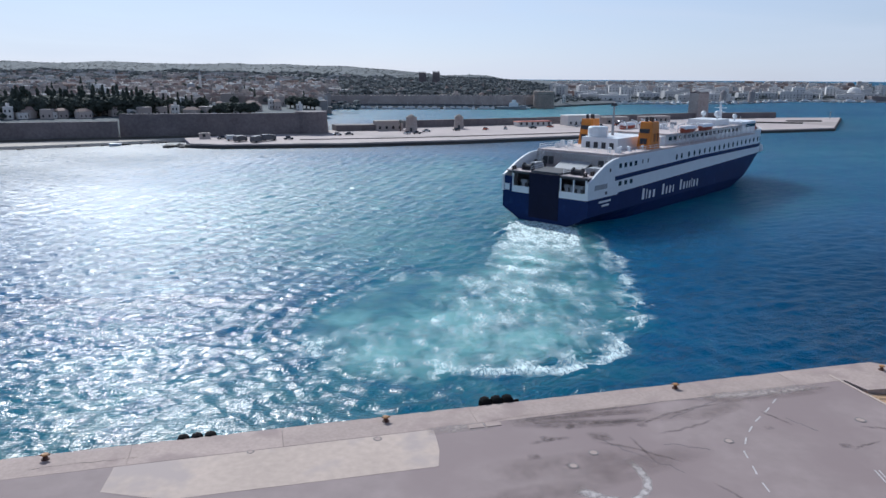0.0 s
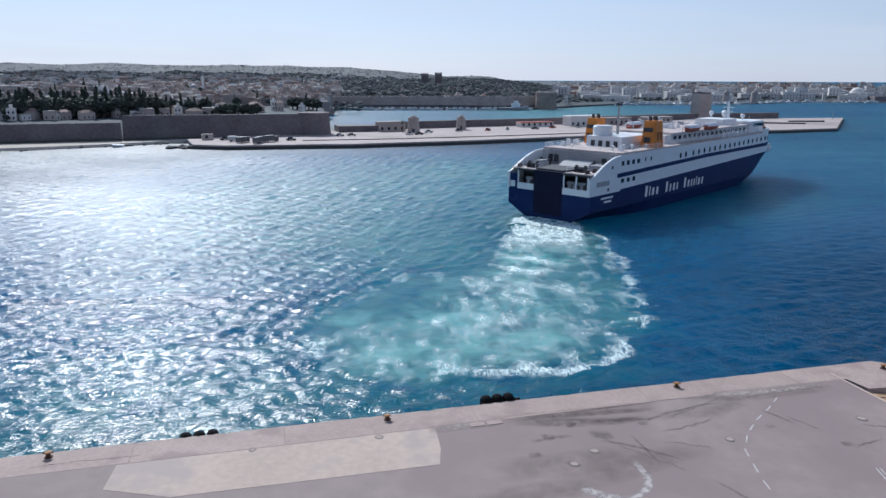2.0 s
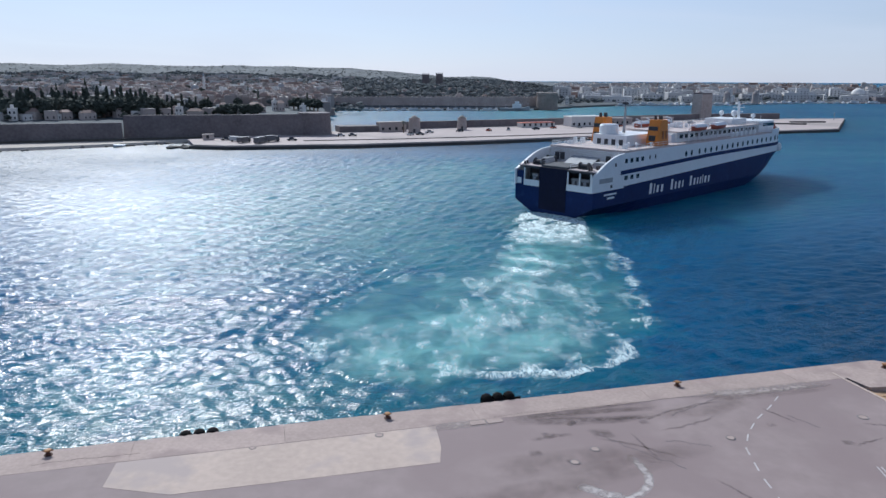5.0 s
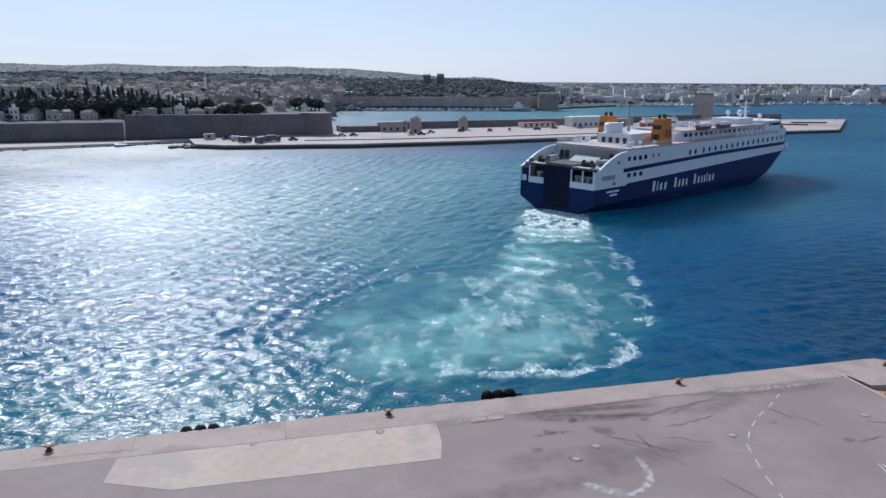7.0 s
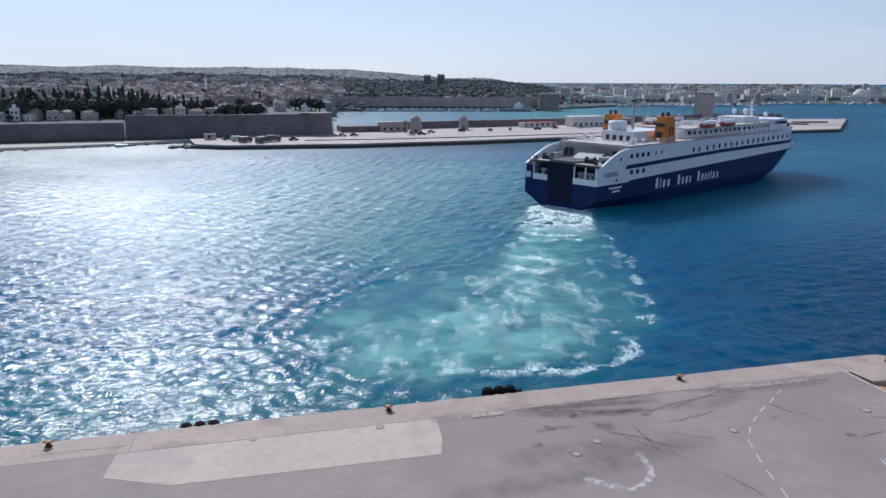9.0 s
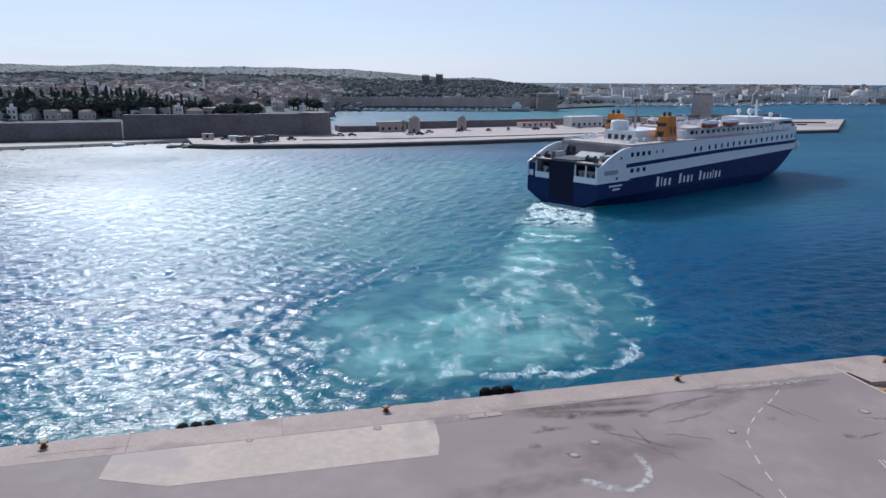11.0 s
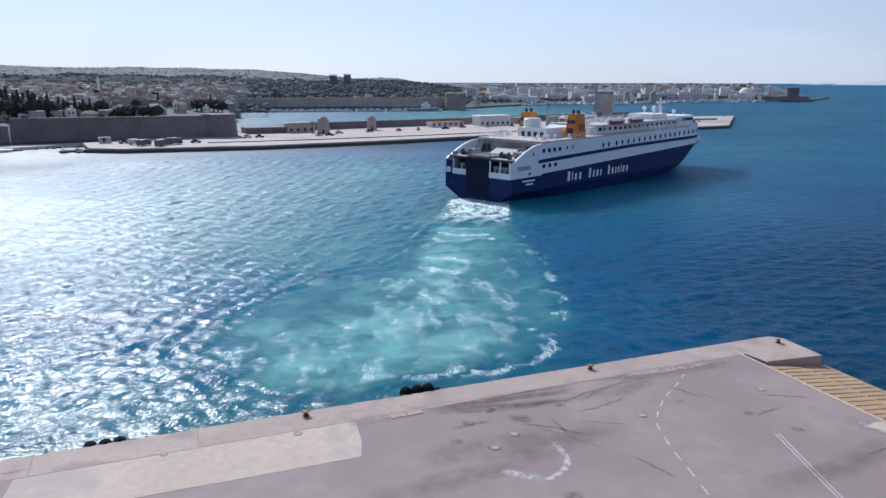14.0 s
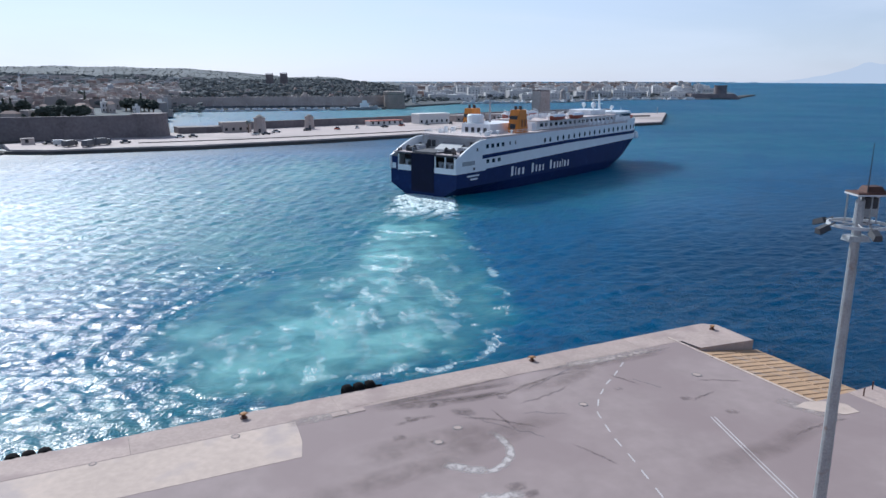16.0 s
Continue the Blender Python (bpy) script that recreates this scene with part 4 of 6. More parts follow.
def make_ferry():
    f = thing("ferry", "navy and white car ferry with two orange funnels under way", "ferry")
    st = [0, 2, 5, 9, 14, 20, 26, 40, 60, 80, 86, 90, 94, 98, 102, 105, 107, 109, 111, 113, 115, 117, 119, 120.5, 122, 123, 123.6]
    hull = part("hull", loft(lambda x: [-3, -0.5, 0.0, 1.4, 2.9, 4.8, blue_top(x)], st), "navy", f, "navy blue lower hull")
    up = [13, 14, 20, 26, 40, 60, 80, 94, 100, 103, 105, 107, 109, 111, 113, 115, 117, 119, 120.5, 122, 123, 123.6]
    def white_levels(x):
        b, t = blue_top(x), side_top(x)
        return [b, b + (t - b) * 0.33, b + (t - b) * 0.66, t]
    topsides = part("upper_hull", loft(white_levels, up, cap_top=True), "white", f, "white upper hull")
    # after wings: curved plates on either side of the mooring deck
    for s in (1, -1):
        bm = B()
        xs = [-0.4, 0.4, 1.2, 2.4, 3.6, 5, 6.6, 8.4, 10.4, 13.02]
        rows = []
        for x in xs:
            top = side_top(max(x, 0))
            rows.append([bm.verts.new((x, s * y, z)) for y, z in ((11.62, 6.7), (11.62, top), (11.1, top), (11.1, 6.7))])
        for a, b in zip(rows, rows[1:]):
            for i in range(4):
                bm.faces.new((a[i], a[(i + 1) % 4], b[(i + 1) % 4], b[i]))
        bm.faces.new(rows[0]), bm.faces.new(rows[-1][::-1])
        part("stern_wing", bm, "white", f)
    # mooring deck, transom walls and the ramp
    bm = B()
    box(bm, 0.05, 13, -11.05, 11.05, 6.4, 7.3)
    part("mooring_deck", bm, "grey", f)
    # dark colour stands for the shade inside the transom openings
    bm = B()
    box(bm, 5.2, 13, -11.05, 11.05, 7.3, 11.3)
    part("garage_bulkhead", bm, "dark", f, "bulkhead coloured dark for the shade behind the transom openings")
    bm = B()
    box(bm, -0.1, 0.25, -4.0, 4.0, 1.2, 11.5)
    part("stern_ramp", bm, "ramp", f, "dark navy folded stern ramp")
    for s, y0, y1 in ((1, 4.1, 8.9), (-1, 4.1, 11.0)):
        bm = B()
        lo, hi = sorted((s * y0, s * y1))
        box(bm, -0.1, 0.25, lo, hi, 6.6, 8.1)
        part("transom_bulwark", bm, "white", f)
        bm = B()
        box(bm, 0.0, 0.5, lo, hi, 11.0, 11.5)
        part("transom_lintel", bm, "dark", f)
    bm = B()
    box(bm, -0.1, 0.25, 8.95, 11.1, 6.7, 10.2)
    part("transom_panel", bm, "navy", f)
    bm = B()
    box(bm, -0.12, 0.2, 9.6, 11.0, 6.9, 8.4)
    part("transom_plate", bm, "white", f)
    for y in (-5.4, -6.8, -8.6, 6.4):
        bm = B()
        box(bm, 0.8, 2.4, y - 0.5, y + 0.5, 7.3, 8.9, 0.1)
        rod(bm, (1.6, y - 0.9, 9.1), (1.6, y + 0.9, 9.1), 0.45, n=10)
        part("winch", bm, "grey", f)
    for y in (-4.3, -7.7, -10.8, 8.8):
        bm = B()
        box(bm, 0.0, 0.35, y - 0.14, y + 0.14, 8.1, 11.0)
        part("transom_post", bm, "white", f)
    bm = B()
    box(bm, 0.5, 13, -11.05, 11.05, 11.3, 11.6)
    part("after_deck", bm, "deck", f, "stained buff after deck")
    bm = B()
    prism(bm, [(0.2, -3.9), (8.4, -5.4), (8.4, 5.4), (0.2, 3.9)], 11.6, 12.0, [(0.4, -3.7), (8.3, -5.2), (8.3, 5.2), (0.4, 3.7)])
    part("ramp_grating", bm, "dark", f, "dark ramp grating")
    bm = B()
    v = [bm.verts.new(p) for p in ((8.6, -4.4, 11.6), (12.9, -4.4, 13.4), (12.9, 3.6, 13.4), (8.6, 3.6, 11.6), (12.9, -4.4, 11.6), (12.9, 3.6, 11.6))]
    for q in ((0, 1, 2, 3), (0, 4, 1), (3, 2, 5), (0, 3, 5, 4)):
        bm.faces.new([v[i] for i in q])
    part("sloping_hatch", bm, "grey", f, "low sloping grey hatch")
    for y in (7.6, -8.0, -10.0):
        bm = B()
        box(bm, 6.0, 9.4, y - 1.0, y + 1.0, 11.6, 13.0, 0.15)
        part("deck_locker", bm, "grey", f)
    bm = B()
    box(bm, 13.0, 13.4, -11.0, 11.0, 11.6, 15.1)
    part("after_bulkhead", bm, "deck", f, "buff after bulkhead")
    # dark plates stand for the shade in the open doorways
    for y in (8.6, 6.9, -6.9, -8.8):
        bm = B()
        box(bm, 12.92, 13.0, y - 0.7, y + 0.7, 12.1, 14.0)
        part("doorway", bm, "dark", f)
    # buff deck laid over the topsides
    bm = B()
    prism(bm, [(13.3, -11.2), (104, -11.2), (104, 11.2), (13.3, 11.2)], 15.12, 15.62)
    part("boat_deck", bm, "deck", f, "buff boat deck")
    # stripe, portholes and windows along both sides
    for port in (False, True):
        bm = B()
        xs = [11.3, 20, 30, 45, 60, 80, 95, 102, 104, 106, 108, 110, 112, 114, 116, 118, 120, 121.5]
        s = 1 if port else -1
        rows = []
        for x in xs:
            z = 10.45 + 1.2 * min(1, (x - 11.3) / 50) + 0.35 * max(0, (x - 60) / 60)
            rows.append([bm.verts.new((x, s * (half_breadth(x, zz) + d), zz)) for zz, d in ((z - 0.5, -0.03), (z - 0.5, 0.06), (z + 0.5, 0.06), (z + 0.5, -0.03))])
        for a, b in zip(rows, rows[1:]):
            for i in range(3):
                bm.faces.new((a[i], a[i + 1], b[i + 1], b[i]))
        part("stripe", bm, "navy", f, "navy stripe")
        for x in [43.6, 46.7] + [51.2 + 3.49 * k for k in range(17)]:
            part("porthole", oval_side(x, 12.85 + 0.017 * (x - 43), 1.05, 1.6, port), "glass", f)
        for x in (13.6, 16.1, 18.6, 21.1):
            part("window", on_side(B(), x, 13.2, 1.25, 1.1, port), "glass", f)
        for x in (24.6, 27.4):
            part("window", on_side(B(), x, 13.3, 0.5, 0.95, port), "glass", f)
        for x in (13.9, 16.6, 19.3):
            part("window", on_side(B(), x, 9.1, 1.3, 1.05, port), "glass", f)
        part("vent", on_side(B(), 5.2, 9.2, 5.6, 1.1, port), "grey", f)
        part("hawse", on_side(B(), 7.6, 7.6, 0.9, 0.7, port), "dark", f)
        part("hawse", on_side(B(), 9.0, 12.6, 0.7, 0.8, port), "dark", f)
    # lettering as plain white bars, word by word
    for x0, widths in ((25.0, (2.0, 0.8, 1.8, 1.8)), (36.0, (1.9, 1.4, 1.8, 1.2)), (46.6, (1.8, 1.7, 1.2, 1.2, 0.7, 1.8, 1.5))):
        x = x0
        for k, w in enumerate(widths):
            h = 2.7 if k == 0 else 1.9 if w > 1 else 2.4
            part("lettering_bar", on_side(B(), x + w / 2, 3.85 + h / 2, w * 0.56, h, out=0.04, lean=0.2), "white", f, "white lettering bar")
            x += w + 0.42
    for x, w, z in ((4.6, 5.4, 5.75), (6.0, 3.2, 4.85)):
        part("name_bar", on_side(B(), x + w / 2, z, w, 0.45, out=0.04), "white", f, "small white name bar")
    # funnels
    for s in (1, -1):
        bm = B()
        y = s * 8.4
        prism(bm, [(30.4, y - 1.7), (31.0, y - 2.0), (35.6, y - 2.0), (36.8, y - 1.4), (36.8, y + 1.4), (35.6, y + 2.0), (31.0, y + 2.0), (30.4, y + 1.7)], 15.6, 22.2,
              [(31.4, y - 1.4), (31.9, y - 1.65), (35.0, y - 1.65), (35.8, y - 1.1), (35.8, y + 1.1), (35.0, y + 1.65), (31.9, y + 1.65), (31.4, y + 1.4)])
        fun = part("funnel", bm, "orange", f, "orange funnel")
        bm = B()
        box(bm, 30.75, 31.6, y - 1.25, y + 1.25, 19.5, 20.5)
        part("louvre", bm, "dark", fun)
        bm = B()
        box(bm, 30.3, 31.0, y - 0.85, y - 0.1, 16.8, 18.2)
        box(bm, 30.3, 31.0, y + 0.1, y + 0.85, 16.8, 18.2)
        part("louvre", bm, "dark", fun)
        for dx, dy in ((-0.9, 0.5), (0.2, -0.5), (1.2, 0.4)):
            bm = B()
            rod(bm, (33.6 + dx, y + dy, 22.0), (33.5 + dx, y + dy, 23.3), 0.42, 0.36, 10)
            part("exhaust_pipe", bm, "dark", fun)
        for k in range(2):
            bm = B()
            box(bm, 32.2 + 1.7 * k, 33.0 + 1.7 * k, y - 2.02, y + 2.02, 17.4, 19.4)
            part("side_louvre", bm, mat("funnel_brown", (0.30, 0.10, 0.03), 0.6, 0.2, 1.0) if not bpy.data.materials.get("funnel_brown") else bpy.data.materials["funnel_brown"], fun)
    # house between the funnels with its drum and mast
    bm = B()
    box(bm, 23.5, 40, -5.2, 5.0, 15.6, 18.3, 0.1)
    house = part("casing", bm, "white", f, "white engine casing")
    # shade of the casing's openings, laid on as dark plates
    for y in (-3.6, -1.4, 0.8, 3.0):
        bm = B()
        box(bm, 23.4, 23.52, y - 0.55, y + 0.55, 15.7, 17.2)
        part("doorway", bm, "dark", house)
    bm = B()
    lathe(bm, 27, 2.4, [(2.4, 18.3), (2.5, 18.6), (2.5, 20.4), (2.2, 20.8), (0.4, 20.9)], 20)
    part("tank", bm, "white", house)
    bm = B()
    rod(bm, (33, 1.5, 18.2), (33, 1.5, 26.0), 0.42, 0.2, 8)
    rod(bm, (33, 0.3, 25.2), (33, 2.7, 25.2), 0.08, n=6)
    rod(bm, (33, 1.5, 26), (33, 1.5, 27.6), 0.07, n=6)
    part("mast", bm, "grey", f)
    bm = B()
    box(bm, 32.4, 33.6, 0.9, 2.1, 25.7, 26.4, 0.1)
    part("lamp_box", bm, "dark", f)
    for x, y, w, d, h in ((17, -8.6, 1.2, 1.2, 1.2), (18, 8.8, 1.4, 1.0, 1.1), (24, 8.9, 1.2, 1.2, 1.4), (21, 9.2, 1.0, 1.0, 1.7), (42.5, -6.5, 2.2, 2.0, 2.2), (44, 5, 2.4, 3, 2.0)):
        bm = B()
        box(bm, x, x + w, y - d / 2, y + d / 2, 15.6, 15.6 + h, 0.12)
        part("deck_locker", bm, "white", f)
    # mooring winches and bitts on the after deck
    for x, y in ((3.0, 6.6), (3.4, -6.6), (10.6, 8.6), (10.8, -6.6)):
        bm = B()
        rod(bm, (x, y - 1.1, 12.4), (x, y + 1.1, 12.4), 0.5, n=12)
        rod(bm, (x, y - 1.25, 12.4), (x, y - 1.1, 12.4), 0.85, n=12)
        rod(bm, (x, y + 1.1, 12.4), (x, y + 1.25, 12.4), 0.85, n=12)
        box(bm, x - 0.8, x + 0.8, y - 1.4, y + 1.4, 11.6, 11.85)
        part("mooring_winch", bm, "dark", f, "dark mooring winch")
    for x, y in ((1.6, 9.6), (1.6, -9.6), (6.2, 9.9), (5.0, -9.4)):
        bm = B()
        for dx in (-0.45, 0.45):
            lathe(bm, x + dx, y, [(0.22, 11.6), (0.22, 12.3), (0.32, 12.35), (0.3, 12.45)], 8)
        box(bm, x - 0.9, x + 0.9, y - 0.3, y + 0.3, 11.6, 11.7)
        part("bitt", bm, "hatch", f)
    for s in (1, -1):
        rail("railing", [(0.9, s * 4.4, 11.62), (8.2, s * 5.8, 11.62)], f)
    rail("railing", [(13.6, -10.8, 15.62), (13.6, 10.8, 15.62)], f)
    for y in (-9.4, 9.4):
        bm = B()
        for k in range(9):
            box(bm, 11.0 + k * 0.27, 11.27 + k * 0.27, y - 0.5, y + 0.5, 11.6 + k * 0.38, 11.68 + k * 0.38)
        for dy in (-0.5, 0.5):
            rod(bm, (11.0, y + dy, 12.6), (13.4, y + dy, 16.1), 0.05, n=4)
            rod(bm, (11.0, y + dy, 11.6), (13.4, y + dy, 15.1), 0.07, n=4)
        part("stairway", bm, "white", f, "white deck stairway")
    # ventilators and lockers scattered on the boat deck
    scatter = random.Random(6)
    for k in range(15):
        x, y = scatter.uniform(14.5, 44), scatter.choice((-1, 1)) * scatter.uniform(6.2, 10.2)
        if 29 < x < 38:
            continue
        bm = B()
        h = scatter.uniform(0.4, 1.0)
        lathe(bm, x, y, [(0.22, 15.6), (0.22, 15.6 + h), (0.42, 15.65 + h), (0.42, 15.95 + h), (0.2, 16.05 + h)], 8)
        part("ventilator", bm, "white", f)
    for k in range(18):
        x, y = scatter.uniform(47, 96), scatter.uniform(-6.8, 6.8)
        bm = B()
        w, h = scatter.uniform(0.6, 1.6), scatter.uniform(0.5, 1.5)
        box(bm, x, x + w, y - w / 2, y + w / 2, 18.45, 18.45 + h, 0.1)
        part("deck_locker", bm, scatter.choice(("white", "white", "grey")), f)
    # passenger house and bridge
    bm = B()
    box(bm, 46, 100, -7.2, 7.2, 15.6, 18.2, 0.05)
    saloon = part("saloon_house", bm, "white", f, "white saloon house")
    for k in range(17):
        for y in (-7.3, 7.3):
            bm = B()
            box(bm, 47.6 + 3.0 * k, 49.2 + 3.0 * k, y - 0.06, y + 0.06, 16.5, 17.5)
            part("window", bm, "glass", saloon)
    bm = B()
    box(bm, 45.5, 101, -8.4, 8.4, 18.2, 18.45)
    part("sun_deck", bm, "deck", f, "buff sun deck")
    bm = B()
    prism(bm, [(98, -8.2), (110, -8.2), (113, -5), (113, 5), (110, 8.2), (98, 8.2)], 15.6, 19.2)
    bridge = part("bridge", bm, "white", f, "white wheelhouse")
    bm = B()
    prism(bm, [(101, -8.25), (110.05, -8.25), (113.06, -5.02), (113.06, 5.02), (110.05, 8.25), (101, 8.25)], 17.5, 18.5)
    part("bridge_window", bm, "glass", bridge)
    bm = B()
    box(bm, 86, 97, -4.5, 4.5, 18.45, 20.2, 0.1)
    part("upper_house", bm, "white", f)
    for x, y, z, r in ((90, -3.2, 20.2, 1.0), (94.5, 3.0, 20.2, 0.8), (104, -3.5, 19.2, 0.75)):
        bm = B()
        lathe(bm, x, y, [(0.25, z), (0.25, z + 0.7)] + [(r * math.sin(a), z + 0.7 + r - r * math.cos(a)) for a in (0.5, 1.0, 1.57, 2.1, 2.6, 3.0)], 14)
        part("radome", bm, "white", f)
    bm = B()
    rod(bm, (101, 0, 19.2), (100.2, 0, 25.4), 0.55, 0.3, 8)
    rod(bm, (100.4, -1.9, 23.4), (100.4, 1.9, 23.4), 0.12, n=6)
    rod(bm, (100.5, -1.4, 22.0), (101.4, 1.4, 22.0), 0.16, n=6)
    part("radar_mast", bm, "white", f)
    bm = B()
    rod(bm, (100.3, 0, 25.4), (100.2, 0, 28.4), 0.06, n=5)
    part("aerial", bm, "grey", f)
    # lifeboats on davits
    for s in (-1, 1):
        for x in (50.5, 62.5):
            bm = B()
            rows = []
            for k in range(9):
                u = k / 8 * 2 - 1
                w = 1.5 * max(0.08, (1 - abs(u) ** 2.6))
                xx, y = x + 4.6 + u * 4.6, s * 9.0
                lift = 0.35 * u * u
                rows.append([bm.verts.new((xx, y + dy * w, 18.2 + dz * (1 if dz > 1 else 1) + lift)) for dy, dz in ((-1, 1.2), (-0.8, 0.4), (0, 0.0), (0.8, 0.4), (1, 1.2))])
            for a, b in zip(rows, rows[1:]):
                for i in range(4):
                    bm.faces.new((a[i], a[i + 1], b[i + 1], b[i]))
                bm.faces.new((a[4], a[0], b[0], b[4]))
            boat = part("lifeboat", bm, "boat_red", f, "red-brown and white lifeboat")
            bm = B()
            box(bm, x + 0.9, x + 8.3, s * 9.0 - 1.2, s * 9.0 + 1.2, 19.42, 20.2, 0.6)
            part("canopy", bm, "white", boat)
            for xd in (x + 1.6, x + 7.6):
                bm = B()
                rod(bm, (xd, s * 7.4, 15.6), (xd, s * 7.6, 20.3), 0.18, n=6)
                rod(bm, (xd, s * 7.6, 20.3), (xd, s * 9.4, 20.9), 0.15, n=6)
                rod(bm, (xd, s * 9.3, 20.9), (xd, s * 9.1, 19.6), 0.04, n=5)
                part("davit", bm, "white", f)
        for k in range(17):
            x = 46.5 + 3.3 * k
            bm = B()
            rod(bm, (x, s * 10.6, 15.6), (x, s * 10.3, 18.0), 0.09, n=5)
            rod(bm, (x, s * 10.3, 18.0), (x, s * 8.3, 18.5), 0.09, n=5)
            rod(bm, (x, s * 10.5, 16.6), (x + 1.6, s * 10.35, 17.9), 0.05, n=4)
            part("deck_frame", bm, "white", f)
        for k, x in enumerate((75.5, 78.6, 81.7, 84.8, 88, 91.2)):
            bm = B()
            rod(bm, (x - 0.8, s * 9.6, 16.6), (x + 0.8, s * 9.6, 16.6), 0.42, n=10)
            box(bm, x - 0.7, x + 0.7, s * 9.6 - 0.3, s * 9.6 + 0.3, 15.6, 16.25)
            part("liferaft", bm, "white", f)
        rail("railing", [(14, s * 10.9, 15.62), (45, s * 10.9, 15.62), (104, s * 10.9, 15.62)], f)
        rail("railing", [(46, s * 8.2, 18.45), (98, s * 8.2, 18.45)], f, step=3)
    # fore deck gear, bow bulwark lip
    for x, y, w, h, m in ((113.4, -5.6, 2.6, 2.0, "boat_red"), (114, 2.4, 2.6, 1.7, "boat_red"), (117, 0, 2.2, 1.2, "grey"), (119.4, 0.4, 1.4, 1.0, "white")):
        bm = B()
        box(bm, x, x + w, y - 1.1, y + 1.1, side_top(x) - 0.02, side_top(x) + h, 0.25)
        part("windlass", bm, m, f)
    bm = B()
    rod(bm, (119, 0, 15.2), (119, 0, 20.0), 0.16, 0.08, 6)
    part("fore_mast", bm, "white", f)
    bm = B()
    for k in range(14):
        a, b = 101 + k * 1.58, 101 + (k + 1) * 1.58
        for s in (-1, 1):
            ya, yb = half_breadth(a, 15.4), half_breadth(b, 15.4)
            v = [bm.verts.new(p) for p in ((a, s * ya, 15.4), (b, s * yb, 15.4), (b, s * (yb + 0.05), 16.9), (a, s * (ya + 0.05), 16.9), (a, s * (ya - 0.25), 15.4), (b, s * max(0, yb - 0.25), 15.4), (b, s * max(0, yb - 0.2), 16.9), (a, s * (ya - 0.2), 16.9))]
            for q in ((0, 1, 2, 3), (4, 7, 6, 5), (3, 2, 6, 7)):
                bm.faces.new([v[i] for i in q])
    part("bow_bulwark", bm, "white", f)
    bm = B()
    lathe(bm, 112.6, -9.6, [(0.3, 8.9), (0.9, 9.4), (1.0, 10.3), (0.7, 11.3), (0.2, 11.7)], 10)
    part("bow_fairlead", bm, "white", f)
    return f


# ---- far shore ----
SHORE = [(-75, 504), (-50, 452), (-40, 414), (-31, 404), (-23.6, 398), (-15.5, 400), (-9.3, 400), (-8.9, 560), (-8.5, 712), (0, 722), (5, 734), (8, 748), (14, 892), (21.5, 960), (26, 1088), (30, 1130), (32.6, 1150), (34.2, 1180)]


def shore(az):
    return float(np.interp(az, [a for a, _ in SHORE], [d for _, d in SHORE]))


def land(az, r):
    """Ground height by bearing and distance: town slope, wooded rise and the far ridge."""
    d = shore(az)
    left = np.interp(r, [d, d + 22, 480, 700, 1000, 1500, 2000, 2600, 3300], [1.5, 8.2, 9.5, 12, 17, 26, 37, 62, 50])
    mid = np.interp(r, [d, d + 30, 850, 1000, 1300, 1700, 2600, 3300], [2, 6, 9, 13, 16, 22, 50, 42]) * (np.interp(az, [-7, -3.5, 1, 6], [1.15, 0.95, 0.5, 0.3]) if r > 1900 else 1)
    right = np.interp(r, [d, d + 20, 1600, 2600, 3300], [1.5, 3, 6, 10, 8])
    wm = np.interp(az, [-12, -7, 4, 8.5], [0, 1, 1, 0])
    wl = np.interp(az, [-12, -7], [1, 0])
    ridge = np.interp(az, [-60, -30, -22, -14, -10, -7, -4], [1.0, 1.0, 0.98, 0.99, 1.0, 0.93, 0.8])
    h = wl * left * (ridge if r > 1500 else 1) + wm * mid + max(0, 1 - wl - wm) * right
    rough = noise.noise((az * 0.35, r * 0.004, 0)) * min(6, max(0, (r - 700) * 0.006)) * (1 if az < 8 else 0.25)
    return h + rough


def at(az, r):
    return r * math.sin(radians(az)), r * math.cos(radians(az))


def make_land():
    azs = list(np.arange(-75, 34.3, 0.45))
    verts, faces = [], []
    steps = 46
    for az in azs:
        d = shore(az)
        for k in range(steps):
            if k == 0:
                r, z = d - 2, -3.0
            else:
                f = (k - 1) / (steps - 2)
                r = d + (3300 - d) * f ** 1.8
                if az > 29:
                    r = d + (3300 - d) * f ** 1.8 * max(0.06, (34.2 - az) / 5.2) * 0.8
                z = land(az, r)
                if k == steps - 1:
                    z = -20
                elif az > 33.5 and k > 2:
                    z = min(z, 2.0)
            x, y = at(az, r)
            verts.append((x, y, z))
    n = len(azs)
    for i in range(n - 1):
        for k in range(steps - 1):
            a = i * steps + k
            faces.append((a, a + steps, a + steps + 1, a + 1))
    ob = pydata("ground", verts, faces, "land", smooth=True)
    tagged(ob, "low hills of dry scrub and fields behind the town", "hills", kind="structure")


